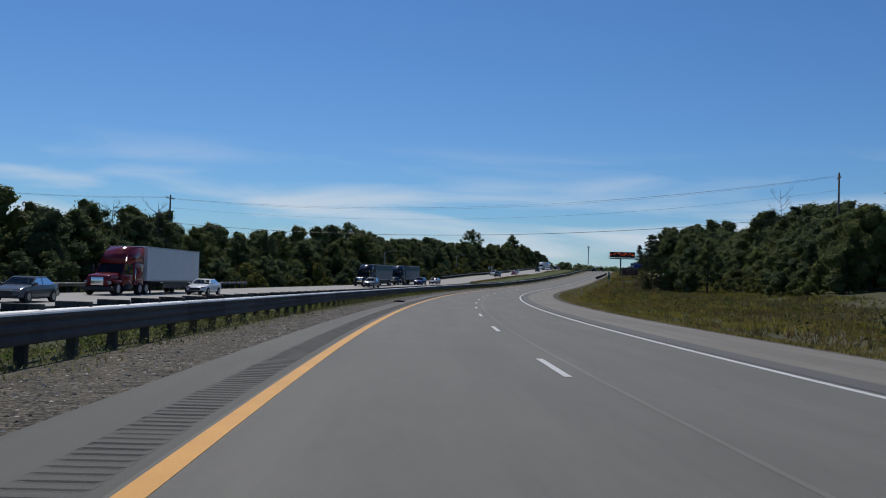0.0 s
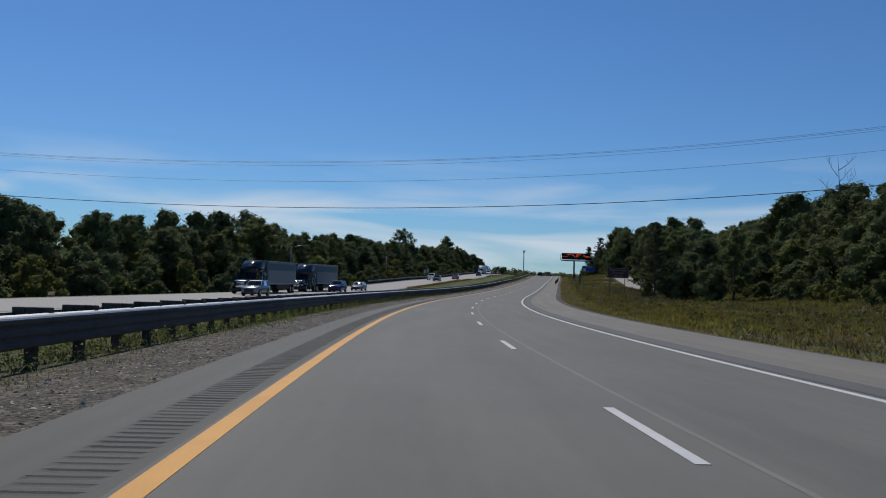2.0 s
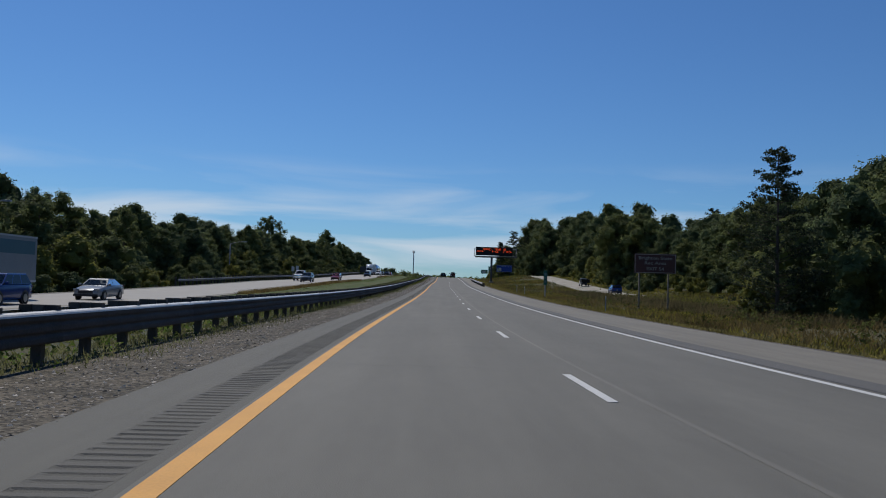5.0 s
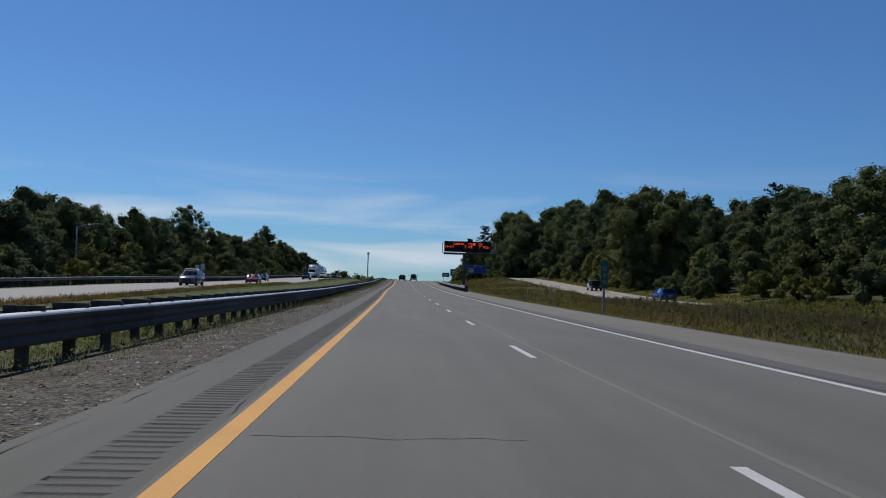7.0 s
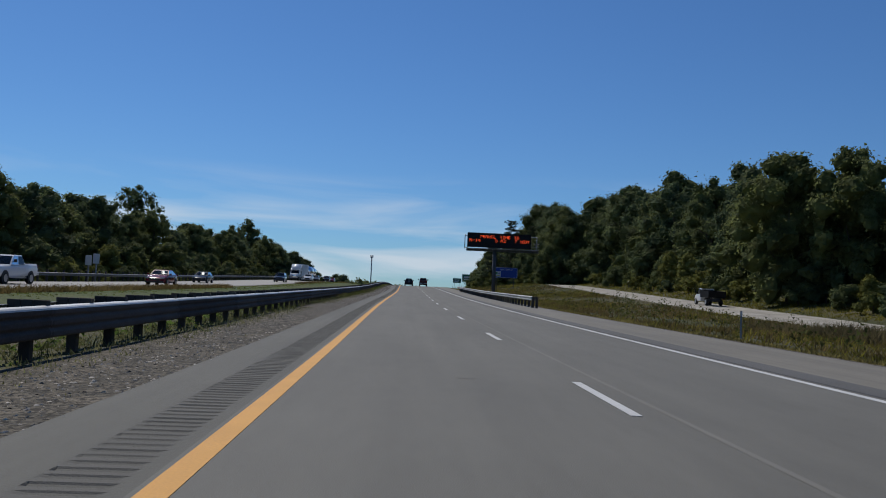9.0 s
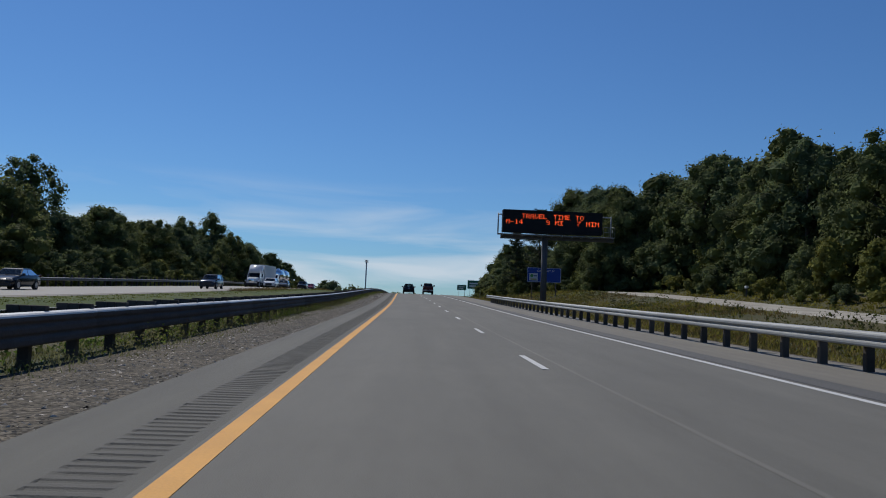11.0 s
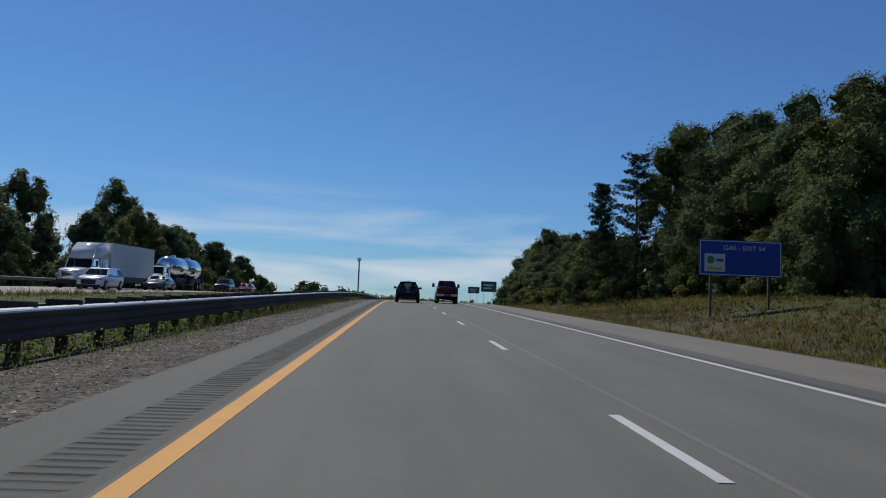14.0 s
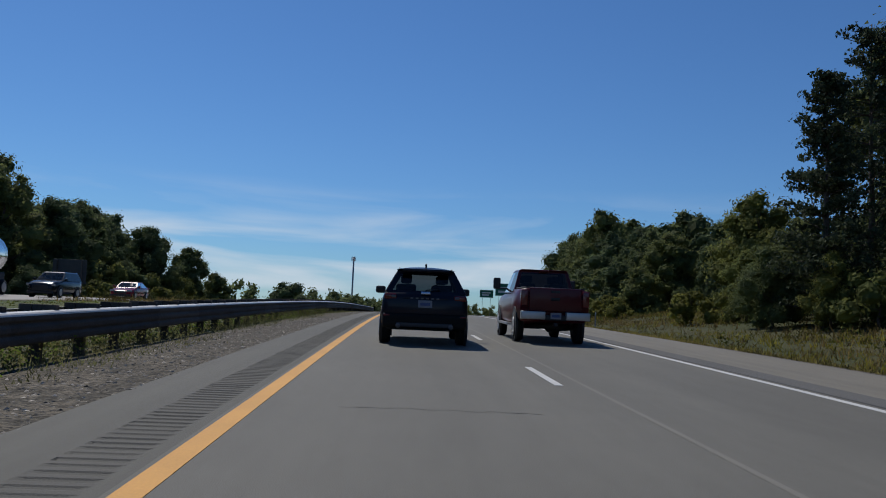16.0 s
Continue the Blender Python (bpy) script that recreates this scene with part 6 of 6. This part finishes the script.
lp = new("street_lamp")
rod(lp, "pole", [(0, 0, -0.5), (0, 0, 7.6)], 0.09, ALUMINIUM)
rod(lp, "arm", [(0, 0, 7.5), (1.2, 0, 7.9), (2.4, 0, 8.0)], 0.05, ALUMINIUM)
part("lamp_head", bevelled(2.3, 3.1, -0.16, 0.16, 7.92, 8.08, 0.04), ALUMINIUM, lp, "flat grey lamp head")
tagged(lp, "grey street lamp with a curved arm", "street lamp")
lp.matrix_world = Matrix.Translation(at(END - 229, -39, -0.8))
copy_thing(lp, Matrix.Translation(at(END - 140, -39, -0.8)))

# scrap of tyre tread on the shoulder
bm = bmesh.new()
tube(bm, [Vector((-0.5, -0.1, 0.05)), Vector((-0.1, 0.1, 0.12)), Vector((0.3, 0.05, 0.1)), Vector((0.6, -0.15, 0.04))], [0.05, 0.1, 0.09, 0.04], 6)
tagged(new("tyre_scrap", bm_mesh("tyre_scrap", bm, TYRE, True)), "curled black scrap of tyre tread on the shoulder", "debris").matrix_world = frame_at(58, -2.9, -0.02) @ Matrix.Scale(0.7, 4)
# post ends and boxes by the side road
for s, lat in ((END - 48, 41.0), (END - 34, 40.5)):
    mb = new("roadside_box")
    part("post", bevelled(-0.06, 0.06, -0.06, 0.06, -0.3, 1.0, 0.01, 1), WOOD, mb)
    part("box", bevelled(-0.15, 0.15, -0.3, 0.3, 1.0, 1.3, 0.04, 2), SIGN_WHITE, mb, "pale box")
    stand(tagged(mb, "pale box on a short wooden post", "mailbox"), s, lat)

# ---- weeds and grass ----
def grass_field(name, mat, s0, s1, bands, count, h0, h1, label, seed, blade=0.03, tufts=5, keep=None):
    """Tufts of upright blades strewn over a stretch of verge."""
    rg = np.random.default_rng(seed)
    lo, hi = bands
    ss = rg.uniform(s0, s1, count)
    lats = lo + (hi - lo) * rg.uniform(0, 1, count)
    if keep:
        dens = np.array([noise.noise((s * keep, a * keep * 2, seed)) for s, a in zip(ss, lats)])
        sel = dens > rg.uniform(-0.35, 0.35, count)
        ss, lats = ss[sel], lats[sel]
    p = np.interp(ss, S, PSI)
    x, y = np.interp(ss, S, RX) + lats * np.cos(p), np.interp(ss, S, RY) + lats * np.sin(p)
    z = np.interp(ss, S, RZ) + np.array([max(land(a, b), -0.13 if -5.45 < b < -3.0 else -9.0) for a, b in zip(ss, lats)])
    n = len(ss)
    V = []
    hh = rg.uniform(h0, h1, n)
    for k in range(tufts):
        a = rg.uniform(0, 6.283, n)
        ox, oy = rg.normal(0, 0.12, n), rg.normal(0, 0.12, n)
        lx, ly = rg.normal(0, 0.5, n) * hh, rg.normal(0, 0.5, n) * hh
        w = blade * rg.uniform(0.6, 1.6, n)
        h = hh * rg.uniform(0.5, 1.1, n)
        V.append(np.stack([np.stack([x + ox - w * np.cos(a), y + oy - w * np.sin(a), z - 0.03], 1), np.stack([x + ox + w * np.cos(a), y + oy + w * np.sin(a), z - 0.03], 1),
                           np.stack([x + ox + lx, y + oy + ly, z + h], 1)], 1).reshape(-1, 3))
    V = np.concatenate(V)
    me = bpy.data.meshes.new(name)
    m = len(V) // 3
    me.vertices.add(len(V))
    me.vertices.foreach_set("co", V.astype(np.float32).ravel())
    me.loops.add(len(V))
    me.loops.foreach_set("vertex_index", np.arange(len(V), dtype=np.int32))
    me.polygons.add(m)
    me.polygons.foreach_set("loop_start", np.arange(0, len(V), 3, dtype=np.int32))
    me.update(calc_edges=True)
    me.materials.append(mat)
    tagged(new(name, me), label, "grass", kind="stuff")


grass_field("verge_grass", WEED_PALE, -30, 640, (10.3, 14.5), 20000, 0.05, 0.16, "short mown grass along the shoulder", 1, 0.03)
grass_field("tall_grass", WEED_BROWN, -30, 640, (14, 29.5), 38000, 0.2, 0.5, "brown seeding grass on the verge", 2, 0.026, keep=0.05)
grass_field("tall_grass", WEED_GREEN, -30, 640, (13, 29.5), 40000, 0.15, 0.4, "green weeds on the verge", 4, 0.034, keep=0.04)
grass_field("tall_grass", WEED, -30, 640, (13, 29), 6000, 0.2, 0.45, "tall yellowish grass on the verge", 3, 0.035, keep=0.07)
grass_field("far_verge_grass", WEED_GREEN, -30, 286, (29, 44), 13000, 0.2, 0.55, "green weeds before the wood", 11, 0.06, keep=0.04)
grass_field("far_verge_grass", WEED_BROWN, -30, 286, (29, 44), 8000, 0.2, 0.6, "brown grass before the wood", 13, 0.06, keep=0.05)
grass_field("far_verge_grass", WEED_GREEN, 150, END + 100, (38, 44), 9000, 0.12, 0.35, "green grass between side road and wood", 10, 0.05)
grass_field("tall_grass", WEED_BROWN, 190, 305, (22, 29.8), 7000, 0.4, 0.95, "tall reddish brown weeds before the side road", 17, 0.03)
grass_field("median_grass", WEED_GREEN, -30, 640, (-15, -7.6), 9000, 0.06, 0.2, "green grass in the median", 5, 0.07)
grass_field("median_grass", WEED_MOWN, -30, 640, (-19.3, -14), 16000, 0.04, 0.12, "mown bright green grass beside the opposite carriageway", 15, 0.07)
grass_field("median_grass", WEED_BROWN, 398, 560, (-19.5, -18.5), 2200, 0.25, 0.55, "brown seeding grass in the median", 6, 0.022, keep=0.02)
grass_field("median_grass", WEED_BROWN, 222, 340, (-19.5, -18.3), 4000, 0.25, 0.5, "tall reddish brown grass at the median's edge", 16, 0.025)
grass_field("rail_grass", RAIL_WEED, -30, 520, (-8.5, -5.42), 16000, 0.05, 0.22, "green grass under the guardrail", 14, 0.014)
grass_field("rail_weeds", RAIL_WEED, -30, 520, (-5.3, -4.3), 9000, 0.04, 0.13, "dry weeds between gravel and guardrail", 8, 0.018, keep=0.1)
grass_field("rail_strip_grass", RAIL_WEED, -30, 520, (-5.6, -4.8), 7000, 0.04, 0.12, "short dry grass along the edge of the gravel", 18, 0.02, keep=0.08)
grass_field("gravel_weeds", RAIL_WEED, -30, 520, (-4.7, -3.2), 500, 0.03, 0.09, "sparse dry weeds in the gravel", 9, 0.012, keep=0.2)


def leafy_weeds(name, mat, s0, s1, lo, hi, n, r0, r1, label, seed, leaf=0.05, keep=0.1):
    """Low leafy plants in uneven drifts."""
    rg = np.random.default_rng(seed)
    blobs = []
    while len(blobs) < n:
        s, a = rg.uniform(s0, s1), rg.uniform(lo, hi)
        if noise.noise((s * keep, a * 0.8, seed)) > rg.uniform(-0.4, 0.3):
            r = rg.uniform(r0, r1)
            p = at(s, a, land(s, a) + r * 0.7)
            blobs.append((tuple(p), r))
    v, f = leaf_cloud(rg, blobs, leaf, 70 / (r0 + r1), core=False, flat=1.0)
    tagged(new(name, mesh_of(name, v, f, mat)), label, "weeds", kind="stuff")


for s0, s1, many, big in ((-20, 130, 1.0, 1.0), (130, 320, 0.35, 0.65), (320, 500, 1.1, 1.15)):
    n = int((s1 - s0) * many)
    leafy_weeds("rail_plants", RAIL_WEED, s0, s1, -6.6, -5.1, 12 * n, 0.08 * big, 0.24 * big, "leafy green weeds under the guardrail", 21, 0.026, 0.06)
    leafy_weeds("rail_plants", WEED_LUSH, s0, s1, -6.9, -5.0, 10 * n, 0.07 * big, 0.22 * big, "lush green weeds between gravel and guardrail", 24, 0.026, 0.04)
leafy_weeds("median_plants", WEED_LUSH, -20, 500, -10.5, -6.4, 2200, 0.1, 0.24, "lush green weeds behind the guardrail", 25, 0.05, 0.05)
leafy_weeds("verge_plants", WEED_DARK, 0, 560, 14, 29, 900, 0.2, 0.5, "leafy weeds scattered on the verge", 22, 0.08, 0.05)
leafy_weeds("verge_plants", WEED_DARK, 0, 560, 17, 29, 260, 0.3, 0.8, "dark leafy plants scattered on the verge", 23, 0.1, 0.03)


# ---- loose stones of the gravel verge ----
def gravel_stones():
    rg = np.random.default_rng(12)
    n = 46000
    ss, lats = rg.uniform(-10, 480, n), rg.uniform(-4.95, -3.0, n)
    p = np.interp(ss, S, PSI)
    c = np.stack([np.interp(ss, S, RX) + lats * np.cos(p), np.interp(ss, S, RY) + lats * np.sin(p), np.interp(ss, S, RZ) + np.interp(lats, [-4.95, -4.0, -3.05], [-0.1, -0.06, -0.035])], 1)
    shape = np.array(((1, 0, 0), (-0.5, 0.87, 0), (-0.5, -0.87, 0), (0.1, 0.1, 0.42)))
    sz = rg.uniform(0, 1, (n, 1, 1)) ** 2 * 0.03 + 0.01
    jit = rg.normal(0, 0.22, (n, 4, 3)) * np.array((1, 1, 0.4))
    V = (c[:, None] + (shape[None] + jit) * sz).reshape(-1, 3)
    f = np.array(((0, 1, 3), (1, 2, 3), (2, 0, 3)))
    F = (np.arange(n)[:, None, None] * 4 + f[None]).reshape(-1, 3)
    tagged(new("gravel_stones", mesh_of("gravel_stones", V, F.tolist(), STONE)), "loose grey and brown stones on the verge", "gravel", kind="stuff")


STONE = material("stone", (0.3, 0.27, 0.225), 0.9, vary=0.2, scale=8, fine=60, bump=0.2, island=0.5)
gravel_stones()
